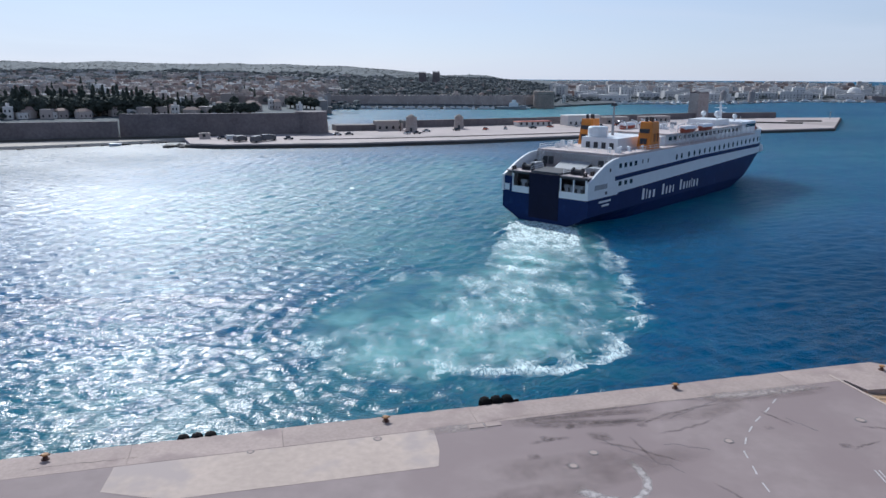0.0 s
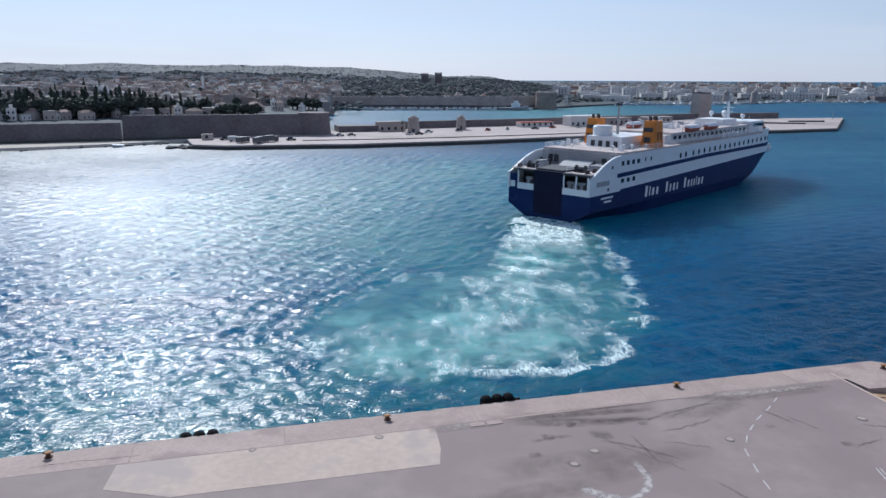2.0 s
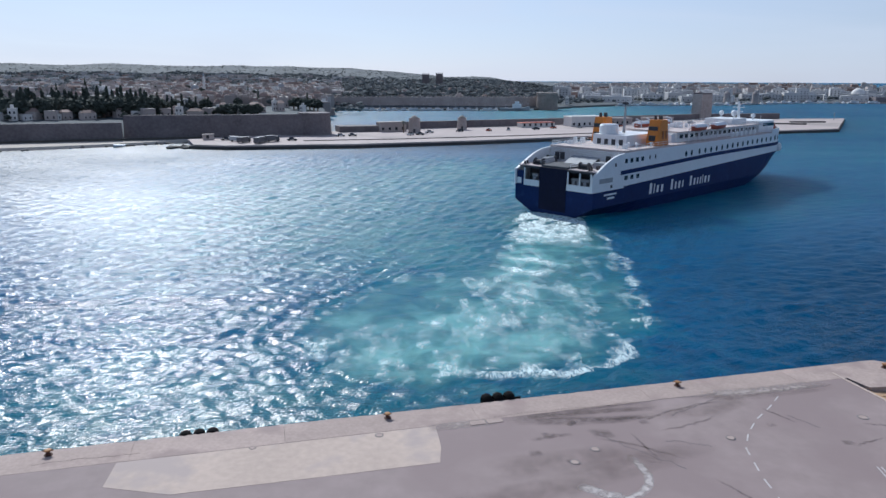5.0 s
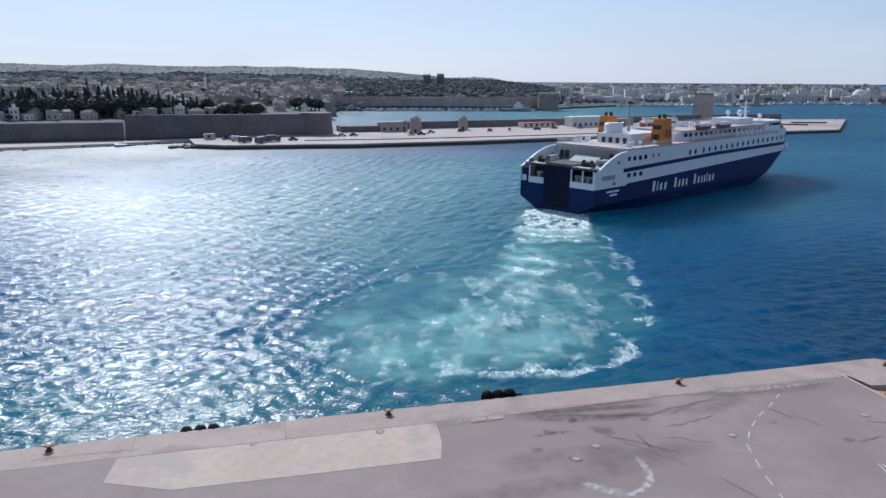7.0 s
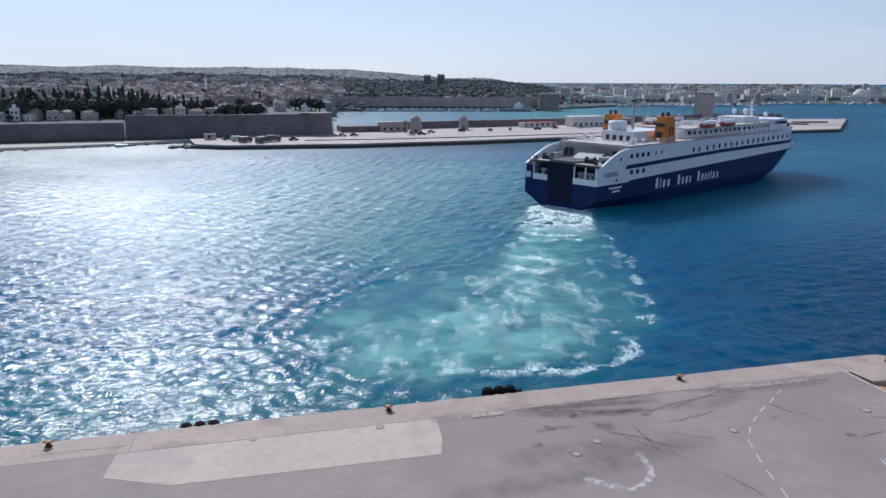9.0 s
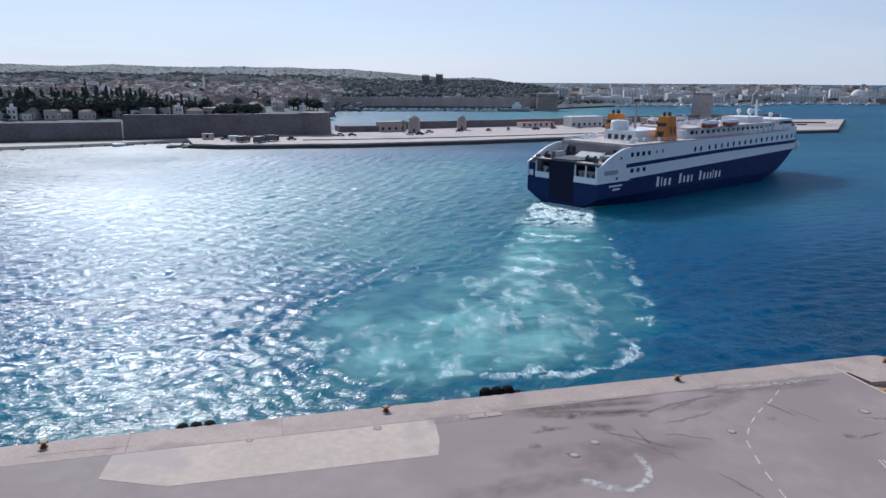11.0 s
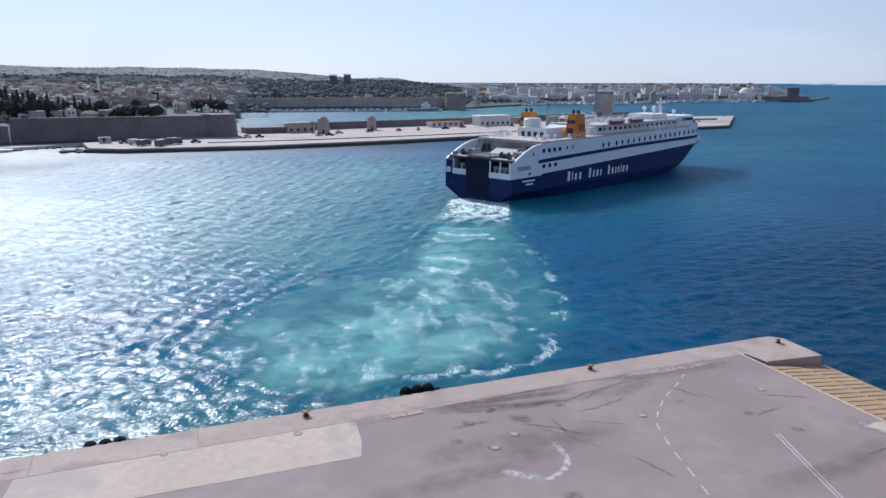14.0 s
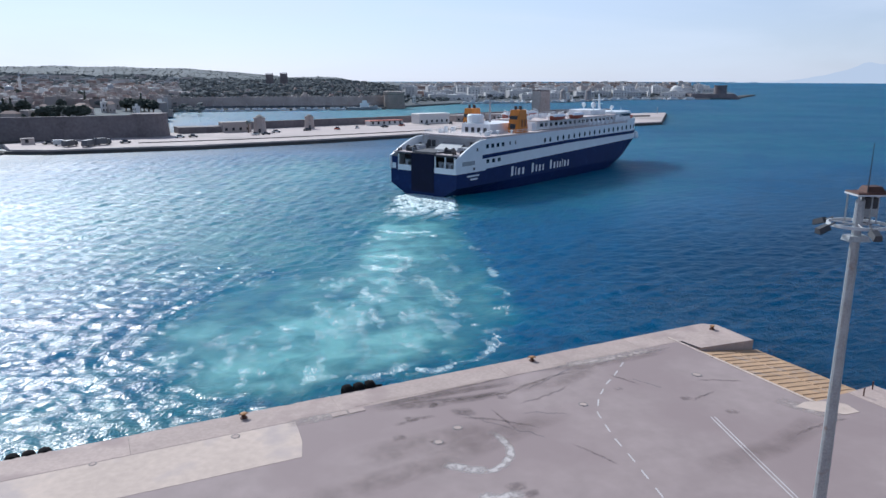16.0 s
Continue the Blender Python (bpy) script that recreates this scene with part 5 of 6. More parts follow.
def make_far_mountains():
    """Hazy mountains across the strait, at the end of the sea."""
    m = bpy.data.materials.new("haze_glow")
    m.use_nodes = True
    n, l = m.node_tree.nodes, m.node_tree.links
    # distance haze put into an even pale emission; the slopes give no light themselves
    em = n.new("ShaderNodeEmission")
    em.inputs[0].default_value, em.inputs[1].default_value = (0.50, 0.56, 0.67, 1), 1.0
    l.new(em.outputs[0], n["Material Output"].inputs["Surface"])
    verts, faces = [], []
    azs = np.arange(33, 62, 0.2)
    for a in azs:
        top = np.interp(a, [33, 36.5, 38.5, 40.3, 41.8, 43, 46, 50, 56, 62], [1, 9, 32, 70, 108, 112, 92, 110, 70, 2])
        top += 12 * noise.noise((a * 0.9, 3.1, 0)) + 4 * noise.noise((a * 3.1, 9.0, 0))
        for r, z in ((4690, -2.0), (4760, max(0.5, top)), (4830, -2.0)):
            x, y = at(a, r)
            verts.append((x, y, z))
    for i in range(len(azs) - 1):
        for k in range(2):
            q = i * 3 + k
            faces.append((q, q + 3, q + 4, q + 1))
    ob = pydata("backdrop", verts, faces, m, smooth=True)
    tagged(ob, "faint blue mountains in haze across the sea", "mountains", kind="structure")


def make_pier():
    poly = [(-112, 329), (-97, 325), (-40, 336), (16, 358), (74, 387), (250, 457), (318, 574), (262, 566), (190, 548), (68, 478), (0, 446), (-45, 424), (-72, 405), (-104, 378), (-124, 357)]
    bm = B()
    prism(bm, poly, -5, 2.0)
    tagged(part("pier", bm, "pier"), "pale concrete harbour pier with a dark foot", "pier", kind="structure")
    front = [(-114, 328.5), (-97, 324.4), (-39.8, 335.4), (16.2, 357.4), (74.3, 386.4), (250.6, 456.4), (319, 574.4)]
    bm = B()
    for (ax, ay), (bx, by) in zip(front, front[1:]):
        t = Vector((bx - ax, by - ay, 0)).normalized()
        s = Vector((-t.y, t.x, 0)) * 0.55
        prism(bm, [(ax, ay), (bx, by), (bx + s.x, by + s.y), (ax + s.x, ay + s.y)], -5, 1.35)
    tagged(part("pier_foot", bm, "pier_side"), "dark band along the foot of the pier", "pier face", kind="structure")
    bm = B()
    prism(bm, [(-345, 222), (-250, 272), (-188, 309), (-169, 319), (-150, 333), (-133, 349), (-124, 360), (-110, 373), (-157, 354), (-204, 334.5), (-261, 305), (-356, 248)], -3, 1.3,
          [(-347, 227), (-252, 278), (-190, 315), (-171, 325), (-152, 338), (-135, 352), (-124, 361), (-110, 373), (-157, 354), (-204, 334.5), (-261, 305), (-356, 248)])
    tagged(part("beach", bm, "sand"), "narrow pale shingle beach under the fortress wall", "beach", kind="structure")
    bm = B()
    prism(bm, [(-355, 246), (-261, 303), (-204, 333), (-157, 353), (-112, 370), (-113, 372), (-158, 355), (-205, 335.5), (-262, 306), (-356, 249)], 0, 2.4)
    tagged(part("shore_wall", bm, "pier_side"), "low dark wall between the beach and the road", "low wall", kind="structure")
    kerb = [(-66, 350), (-20, 362), (40, 386), (110, 418), (200, 456)]
    bm = B()
    for (ax, ay), (bx, by) in zip(kerb, kerb[1:]):
        prism(bm, [(ax, ay), (bx, by), (bx - 0.3, by + 0.9), (ax - 0.3, ay + 0.9)], 1.5, 2.35)
    tagged(part("pier_kerb", bm, "pier_side"), "low dark kerb along the roadway of the pier", "kerb", kind="structure")
    rng = random.Random(8)
    for k in range(34):
        f = rng.random()
        x, y = (-196 + 66 * f, 304 + 48 * f + rng.uniform(-1, 3))
        if k > 25:
            x, y = -118 + rng.uniform(-7, 8), 331 + rng.uniform(-3, 5)
        s = rng.uniform(0.6, 1.5) if k < 26 else rng.uniform(1.2, 2.6)
        bm = B()
        bmesh.ops.create_icosphere(bm, subdivisions=1, radius=s)
        for v in bm.verts:
            v.co *= rng.uniform(0.7, 1.15)
            v.co.z *= 0.6
        tagged(part("rock", bm, "pier_side"), "dark rock at the water's edge", "rock", group="shore rocks").matrix_basis = pose(x, y, 0.25, rz=rng.uniform(0, 360))


def stone_wall(label, pts, thick, z0, top, merlon=True, batter=1.2, stone="wall"):
    """A fortress wall along a line, with merlons on its outer edge."""
    w = thing("fortress_wall", label, "fortress wall", kind="structure")
    for (ax, ay), (bx, by) in zip(pts, pts[1:]):
        t = Vector((bx - ax, by - ay, 0)).normalized()
        s = Vector((-t.y, t.x, 0))
        lo = [(ax - s.x * batter, ay - s.y * batter), (bx - s.x * batter, by - s.y * batter), (bx + s.x * thick, by + s.y * thick), (ax + s.x * thick, ay + s.y * thick)]
        hi = [(ax, ay), (bx, by), lo[2], lo[3]]
        bm = B()
        prism(bm, lo, z0, top, hi)
        part("curtain", bm, stone, w)
        n = int(math.hypot(bx - ax, by - ay) / 4.2)
        bm = B()
        for k in range(n):
            p = Vector((ax, ay, 0)).lerp(Vector((bx, by, 0)), (k + 0.25) / n)
            q = Vector((ax, ay, 0)).lerp(Vector((bx, by, 0)), (k + 0.8) / n)
            prism(bm, [(p.x, p.y), (q.x, q.y), (q.x + s.x * 0.9, q.y + s.y * 0.9), (p.x + s.x * 0.9, p.y + s.y * 0.9)], top + 0.01, top + 1.3)
        if merlon and n:
            part("parapet", bm, stone, w)
        else:
            bm.free()
    return w


def make_walls():
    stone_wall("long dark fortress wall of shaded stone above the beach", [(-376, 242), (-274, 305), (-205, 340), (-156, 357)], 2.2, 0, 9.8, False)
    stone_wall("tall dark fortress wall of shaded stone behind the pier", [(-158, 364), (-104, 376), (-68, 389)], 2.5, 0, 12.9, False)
    stone_wall("grey city wall along the inner harbour quay", [(-112, 722), (-20, 735), (60, 742), (112, 760)], 6, 0, 12.0, True, 1.2, "mole_stone")
    bm = B()
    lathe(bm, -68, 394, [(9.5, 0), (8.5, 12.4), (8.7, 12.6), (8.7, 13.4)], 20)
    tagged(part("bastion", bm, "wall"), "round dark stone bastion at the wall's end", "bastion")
    bm = B()
    prism(bm, [(-56, 405), (-34, 412), (-36, 422), (-60, 416)], 2, 5.2)
    tagged(part("outwork", bm, "wall"), "low ruined stone outwork beside the bastion", "ruin")
    bm = B()
    lathe(bm, 108, 744, [(11, 0), (10.4, 14), (11, 14.4), (11, 17)], 20)
    tagged(part("round_tower", bm, mat("weathered_sandstone", (0.29, 0.24, 0.21), 0.9, 0.25, 0.1)), "round sandstone tower at the harbour mouth", "tower")
    # mole with its parapet, windmills and tower
    stone_wall("low stone parapet along the mole", [(-30, 428), (0, 444), (68, 476), (190, 546), (262, 564)], 3, 2, 6.2, False, 0.2)
    tower = thing("stone_tower", "square brown stone tower standing on the mole", "tower", pose(197, 552, 2, rz=24))
    bm = B()
    box(bm, -5.2, 5.2, -5.2, 5.2, 0, 18.5, 0.3)
    part("shaft", bm, "mole_stone", tower)
    for k in range(5):
        for a, b in ((-4.8 + k * 2, -4.8), (-4.8 + k * 2, 3.8)):
            bm = B()
            box(bm, a, a + 1.2, b, b + 1.0, 18.51, 19.6)
            part("merlon", bm, "wall", tower)
    for x, y, r, h in ((-14.5, 408, 3.2, 7.4), (12.8, 432, 2.7, 6.4)):
        m = thing("windmill", "old round stone windmill with a wooden cap", "windmill", pose(x, y, 2), group="windmills on the mole")
        bm = B()
        lathe(bm, 0, 0, [(r * 1.1, 0), (r, h * 0.5), (r * 0.94, h), (r * 1.04, h + 0.1), (r * 1.04, h + 0.5)], 16)
        part("tower", bm, "mole_stone", m)
        bm = B()
        lathe(bm, 0, 0, [(r * 0.75, h + 0.5), (r * 0.55, h + 1.3), (0.2, h + 2.1)], 14)
        part("cap", bm, "sail", m)
        bm = B()
        rod(bm, (0, -r * 0.6, h + 0.9), (0, -r * 1.5, h + 0.9), 0.2, n=6)
        part("shaft", bm, "sail", m)
        bm = B()
        box(bm, -0.6, 0.6, -r * 1.12, -r * 0.9, 0, 2.1)
        part("door", bm, "dark", m)
    for az, r in ((19.4, 952), (21.3, 958), (23.2, 985)):
        m = thing("windmill", "distant round stone windmill on the far breakwater", "windmill", pose(*at(az, r), 2), group="windmills on the far breakwater")
        bm = B()
        lathe(bm, 0, 0, [(4.2, 0), (3.6, 8), (3.6, 12), (2.4, 13.4), (0.3, 15)], 14)
        part("tower", bm, "mole_stone", m)
        bm = B()
        rod(bm, (0, -2, 12.5), (0, -4.6, 12.5), 0.2, n=5)
        part("shaft", bm, "sail", m)
    # headland fort, breakwater, inner quay and the road's edge
    fort = thing("sea_fort", "low dark stone fort on the headland", "fort", pose(*at(32.4, 1166), 1.5))
    bm = B()
    prism(bm, [(-46, -8), (34, -14), (40, 10), (-46, 14)], -3, 6.5, [(-44, -6), (24, -10), (28, 8), (-44, 12)])
    part("bastion", bm, "wall", fort)
    bm = B()
    lathe(bm, 6, 0, [(9.5, 6.5), (9, 17), (9.6, 17.2), (9.6, 18.5)], 16)
    part("keep", bm, "wall", fort)
    bm = B()
    x0, y0 = at(32.6, 1180)
    prism(bm, [(x0 + 20, y0), (x0 + 60, y0 + 30), (808, 1148), (800, 1158), (x0 + 40, y0 + 50)], -3, 2.2, [(x0 + 24, y0 + 4), (x0 + 60, y0 + 34), (804, 1150), (799, 1155), (x0 + 40, y0 + 46)])
    tagged(part("breakwater", bm, "pier_side"), "low dark rubble breakwater beyond the headland", "breakwater", kind="structure")
    edge = [at(a, shore(a) - 6) for a in (-8.3, -4, 0, 4, 7.6)]
    bm = B()
    for (ax, ay), (bx, by) in zip(edge, edge[1:]):
        prism(bm, [(ax, ay), (bx, by), (bx, by + 14), (ax, ay + 14)], -3, 1.8)
    tagged(part("inner_quay", bm, "pier_side"), "dark stone quay of the inner harbour", "quay", kind="structure")
    edge = [at(a, shore(a) - 4) for a in (13.6, 16, 18, 20, 22, 24, 26, 28, 30, 32)]
    bm = B()
    for (ax, ay), (bx, by) in zip(edge, edge[1:]):
        prism(bm, [(ax, ay), (bx, by), (bx, by + 22), (ax, ay + 22)], -3, 1.7)
    tagged(part("far_promenade", bm, "pier"), "pale waterfront promenade of the new town", "promenade", kind="structure")


def house_kind(w, d, h, material, pitched, label):
    t = thing("house", label, "house", group="houses of the town")
    bm = B()
    box(bm, -w / 2, w / 2, -d / 2, d / 2, -4, h)
    body = part("wall", bm, material, t)
    bm = B()
    if pitched:
        o = 0.35
        v = [bm.verts.new(p) for p in ((-w / 2 - o, -d / 2 - o, h), (w / 2 + o, -d / 2 - o, h), (w / 2 + o, d / 2 + o, h), (-w / 2 - o, d / 2 + o, h), (-w / 2 + w * 0.2, 0, h + d * 0.26), (w / 2 - w * 0.2, 0, h + d * 0.26))]
        for q in ((0, 1, 5, 4), (2, 3, 4, 5), (1, 2, 5), (3, 0, 4), (0, 3, 2, 1)):
            bm.faces.new([v[i] for i in q])
        part("roof", bm, "tile_roof", t)
    else:
        box(bm, -w / 2 - 0.15, w / 2 + 0.15, -d / 2 - 0.15, d / 2 + 0.15, h, h + 0.5, 0.2)
        part("roof", bm, material, t)
        if h > 5:
            bm = B()
            box(bm, -w * 0.2, w * 0.15, -d * 0.1, d * 0.3, h + 0.5, h + 2.4)
            part("roof_hut", bm, material, t)
    rows, cols = max(1, int(h / 3.1)), max(2, int(w / 3.4))
    for r in range(rows):
        for c in range(min(cols, 6)):
            x = -w / 2 + w * (c + 0.5) / min(cols, 6)
            bm = B()
            box(bm, x - 0.5, x + 0.5, -d / 2 - 0.04, -d / 2 + 0.1, 0.9 + r * 3.0, 2.3 + r * 3.0)
            part("window", bm, "glass", body)
    return t


def clump_mesh(rng, n, shape):
    """Many small jittered leaf clumps placed by shape(rng), as one list of points and faces."""
    t = (1 + 5 ** 0.5) / 2
    ico = np.array([(-1, t, 0), (1, t, 0), (-1, -t, 0), (1, -t, 0), (0, -1, t), (0, 1, t), (0, -1, -t), (0, 1, -t), (t, 0, -1), (t, 0, 1), (-t, 0, -1), (-t, 0, 1)]) / 1.9
    fi = np.array([(0, 11, 5), (0, 5, 1), (0, 1, 7), (0, 7, 10), (0, 10, 11), (1, 5, 9), (5, 11, 4), (11, 10, 2), (10, 7, 6), (7, 1, 8), (3, 9, 4), (3, 4, 2), (3, 2, 6), (3, 6, 8), (3, 8, 9), (4, 9, 5), (2, 4, 11), (6, 2, 10), (8, 6, 7), (9, 8, 1)])
    verts, faces = [], []
    for k in range(n):
        (x, y, z), s, tall = shape(rng)
        jit = rng.uniform(0.65, 1.25, (12, 1))
        verts.append(ico * jit * (s, s, s * tall) + (x, y, z))
        faces.append(fi + 12 * k)
    return np.concatenate(verts).tolist(), np.concatenate(faces).tolist()


def tree_kind(name, label, tall, wide, material, seed, n, pointed):
    rng = np.random.RandomState(seed)
    t = thing(name, label, "tree", group="trees behind the wall")
    bm = B()
    rod(bm, (0, 0, -2), (0.1, 0, tall * 0.35), wide * 0.09, wide * 0.05, 7)
    for k in range(4):
        a = k * 1.7
        rod(bm, (0.1, 0, tall * 0.25), (wide * 0.35 * math.cos(a), wide * 0.35 * math.sin(a), tall * (0.5 + 0.06 * k)), wide * 0.04, wide * 0.015, 5)
    part("trunk", bm, "bark", t)

    def shape(r):
        u = r.uniform(0, 1)
        if pointed:
            z = tall * (0.08 + 0.92 * u)
            rad = wide * 0.5 * (1 - u) ** 0.65 * r.uniform(0.3, 1.0)
        else:
            z = tall * (0.35 + 0.62 * u)
            rad = wide * 0.5 * math.sin(math.pi * (0.15 + 0.8 * u)) * r.uniform(0.3, 1.05)
        a = r.uniform(0, 6.283)
        return (rad * math.cos(a), rad * math.sin(a), z), wide * r.uniform(0.08, 0.17), 1.5 if pointed else 0.85

    v, f = clump_mesh(rng, n, shape)
    pydata("crown", v, f, material, t)
    return t


def make_town():
    rng = random.Random(21)
    kinds = [house_kind(8, 7, 5, "stucco", False, "two-storey flat-roofed stucco house"), house_kind(9, 6, 3.6, "white_stucco", False, "low whitewashed flat-roofed house"),
             house_kind(8, 7, 5.5, "stucco", True, "stucco house with a terracotta tiled roof"), house_kind(12, 7, 4.5, "stucco", True, "long house with a red tiled roof"),
             house_kind(5, 5, 6.5, "white_stucco", False, "narrow white three-storey house"), house_kind(10, 8, 6, "stucco", False, "plain sandy stucco house with dark windows")]
    blocks = [house_kind(20, 11, 9, "pale_block", False, "pale four-storey apartment block"), house_kind(26, 12, 7, "pale_block", False, "long beige hotel block"), house_kind(13, 11, 14, "pale_block", False, "tall grey-beige apartment tower"),
              house_kind(34, 12, 5.5, "pale_block", False, "long white waterfront building")]
    spots = []
    for k in range(34):
        f = k / 33
        spots.append((kinds[(0, 1, 2, 4, 1, 3, 0)[k % 7]], -31.6 + 16.8 * f + rng.uniform(-0.35, 0.35), shore(-31.6 + 16.8 * f) + 42 + rng.uniform(0, 26), rng.uniform(-40, 40)))
    while len(spots) < 190:
        az = rng.uniform(-42, -6.5)
        r = shore(min(az, -9.4)) + 80 + 640 * rng.random() ** 1.25
        if az > -9.4:
            r = rng.uniform(790, 1080)
        spots.append((rng.choice(kinds), az, r, rng.uniform(-40, 40)))
    while len(spots) < 285:
        az = rng.uniform(9, 31.8)
        r = shore(az) + 22 + 380 * rng.random() ** 1.6
        spots.append((rng.choice(blocks + [kinds[1], kinds[4]]), az, r, rng.uniform(-25, 25)))
    used = set()
    for k, (kind, az, r, turn) in enumerate(spots):
        m = pose(*at(az, r), land(az, r), rz=turn - az) @ Matrix.Diagonal((rng.uniform(0.6, 1.0), rng.uniform(0.7, 1.0), rng.uniform(0.75, 1.05), 1)) if az < 0 else pose(*at(az, r), land(az, r) + 1.0, rz=turn - az)
        if kind not in used:
            used.add(kind)
            kind.matrix_basis = m
        else:
            copy_thing(kind, m)
    # the town beyond, too small to tell apart
    for material, n, name in (("stucco", 620, "a"), ("pale_block", 420, "b"), ("tile_roof", 160, "c")):
        bm = B()
        for k in range(n):
            if rng.random() < 0.55:
                az, far = rng.uniform(-42, -2), 1
                r = 820 + 900 * rng.random() ** 1.5
            else:
                az, far = rng.uniform(9, 30.5), 0
                r = shore(az) + 200 + 900 * rng.random()
            x, y = at(az, r)
            z = land(az, r)
            w, d, h = rng.uniform(7, 20), rng.uniform(7, 12), rng.uniform(4, 7) if far else rng.uniform(5, 13)
            a = radians(rng.uniform(-40, 40))
            c, s = math.cos(a), math.sin(a)
            quad = [(x + c * p - s * q, y + s * p + c * q) for p, q in ((-w / 2, -d / 2), (w / 2, -d / 2), (w / 2, d / 2), (-w / 2, d / 2))]
            prism(bm, quad, z - 5, z + h)
        tagged(part("far_houses", bm, material), "scattered far houses of the town", "houses", kind="stuff")
    for material, n in (("stucco", 520), ("white_stucco", 130), ("tile_roof", 220)):
        bm = B()
        for k in range(n):
            az = rng.uniform(-24, -8.5) if rng.random() < 0.7 else rng.uniform(-36, -8.5)
            r = 560 + 420 * rng.random() ** 1.2
            if k % 4 == 0:
                az, r = rng.uniform(-8.5, 8), rng.uniform(765, 1250)
            x, y = at(az, r)
            z = land(az, r)
            w, d, h = rng.uniform(4, 11), rng.uniform(4, 8), rng.uniform(3.5, 8)
            a = radians(rng.uniform(-45, 45))
            c, s = math.cos(a), math.sin(a)
            quad = [(x + c * p - s * q, y + s * p + c * q) for p, q in ((-w / 2, -d / 2), (w / 2, -d / 2), (w / 2, d / 2), (-w / 2, d / 2))]
            mid = [((px + x) / 2, (py + y) / 2) for px, py in quad]
            if material == "tile_roof":
                prism(bm, quad, z + h - 1, z + h + 1.2, mid)
            else:
                prism(bm, quad, z - 5, z + h)
                if rng.random() < 0.5:
                    prism(bm, mid, z + h, z + h + rng.uniform(1, 2.6))
        tagged(part("old_town_houses", bm, material), "close-packed small houses of the old town", "houses", kind="stuff")
    # minaret, domes, palace towers
    x, y = at(-17.75, 714)
    m = thing("minaret", "slender white minaret above the old town", "minaret", pose(x, y, land(-17.75, 714)))
    bm = B()
    lathe(bm, 0, 0, [(1.5, -4), (1.3, 6), (1.1, 15), (1.6, 15.4), (1.6, 16.2), (0.9, 16.4), (0.8, 19)], 12)
    part("shaft", bm, "white_stucco", m)
    bm = B()
    lathe(bm, 0, 0, [(1.25, 19), (0.7, 20.5), (0.1, 23)], 12)
    part("spire", bm, "grey", m)
    for az, r, rad, h in ((-18.4, 716, 3.6, 7), (29.6, 1165, 9, 7), (-12.2, 820, 3.2, 6)):
        x, y = at(az, r)
        d = thing("domed_building", "whitewashed building with a round dome", "domed building", pose(x, y, land(az, r)), group="domed buildings")
        bm = B()
        box(bm, -rad * 1.3, rad * 1.3, -rad * 1.2, rad * 1.2, -4, h)
        part("base", bm, "white_stucco" if az > 0 else "stucco", d)
        bm = B()
        lathe(bm, 0, 0, [(rad, h), (rad, h + 1.5)] + [(rad * math.cos(a), h + 1.5 + rad * 0.9 * math.sin(a)) for a in (0.3, 0.6, 0.9, 1.2, 1.45)], 18)
        part("dome", bm, "white_stucco" if az > 0 else "grey", d)
    for az, top in ((-1.15, 38.5), (-0.1, 39.5)):
        x, y = at(az, 1085)
        g = land(az, 1085)
        bm = B()
        box(bm, -5.5, 5.5, -5, 5, -6, top - g - 4, 0.3)
        for k in range(4):
            box(bm, -5.2 + 2.8 * k, -3.6 + 2.8 * k, -4.7, -3.6, top - g - 3.99, top - g - 2.4)
        tagged(part("palace_tower", bm, "wall"), "square stone palace tower above the trees", "tower", group="palace towers").matrix_basis = pose(x, y, g)
    # white building and red-roofed sheds on the mole
    for x, y, w, d, h, mm, lab in ((92, 470, 24, 9, 6, "white_stucco", "low white harbour building on the mole"), (60, 458, 24, 6, 2.6, "boat_red", "long low shed with a faded red roof"), (-28, 416, 16, 6, 5, "stucco", "small stone store on the pier"), (118, 486, 18, 8, 4, "mole_stone", "plain stone harbour store on the mole"),
                                   (150, 505, 22, 8, 3.6, "mole_stone", "long low stone harbour shed"), (-113, 354, 5, 3.4, 2.3, "stucco", "small plain kiosk by the pier")):
        b = thing("harbour_building", lab, "building", pose(x, y, 2.0, rz=24))
        bm = B()
        box(bm, -w / 2, w / 2, -d / 2, d / 2, 0, h)
        body = part("wall", bm, "white_stucco" if mm == "boat_red" else mm, b)
        bm = B()
        box(bm, -w / 2 - 0.3, w / 2 + 0.3, -d / 2 - 0.3, d / 2 + 0.3, h, h + 0.45, 0.3)
        part("roof", bm, mm, b)
        for k in range(max(2, int(w / 4))):
            xx = -w / 2 + (k + 0.5) * 4
            if xx > w / 2 - 0.5:
                break
            bm = B()
            box(bm, xx - 0.7, xx + 0.7, -d / 2 - 0.05, -d / 2 + 0.1, 0.8, 2.4)
            part("window", bm, "glass", body)


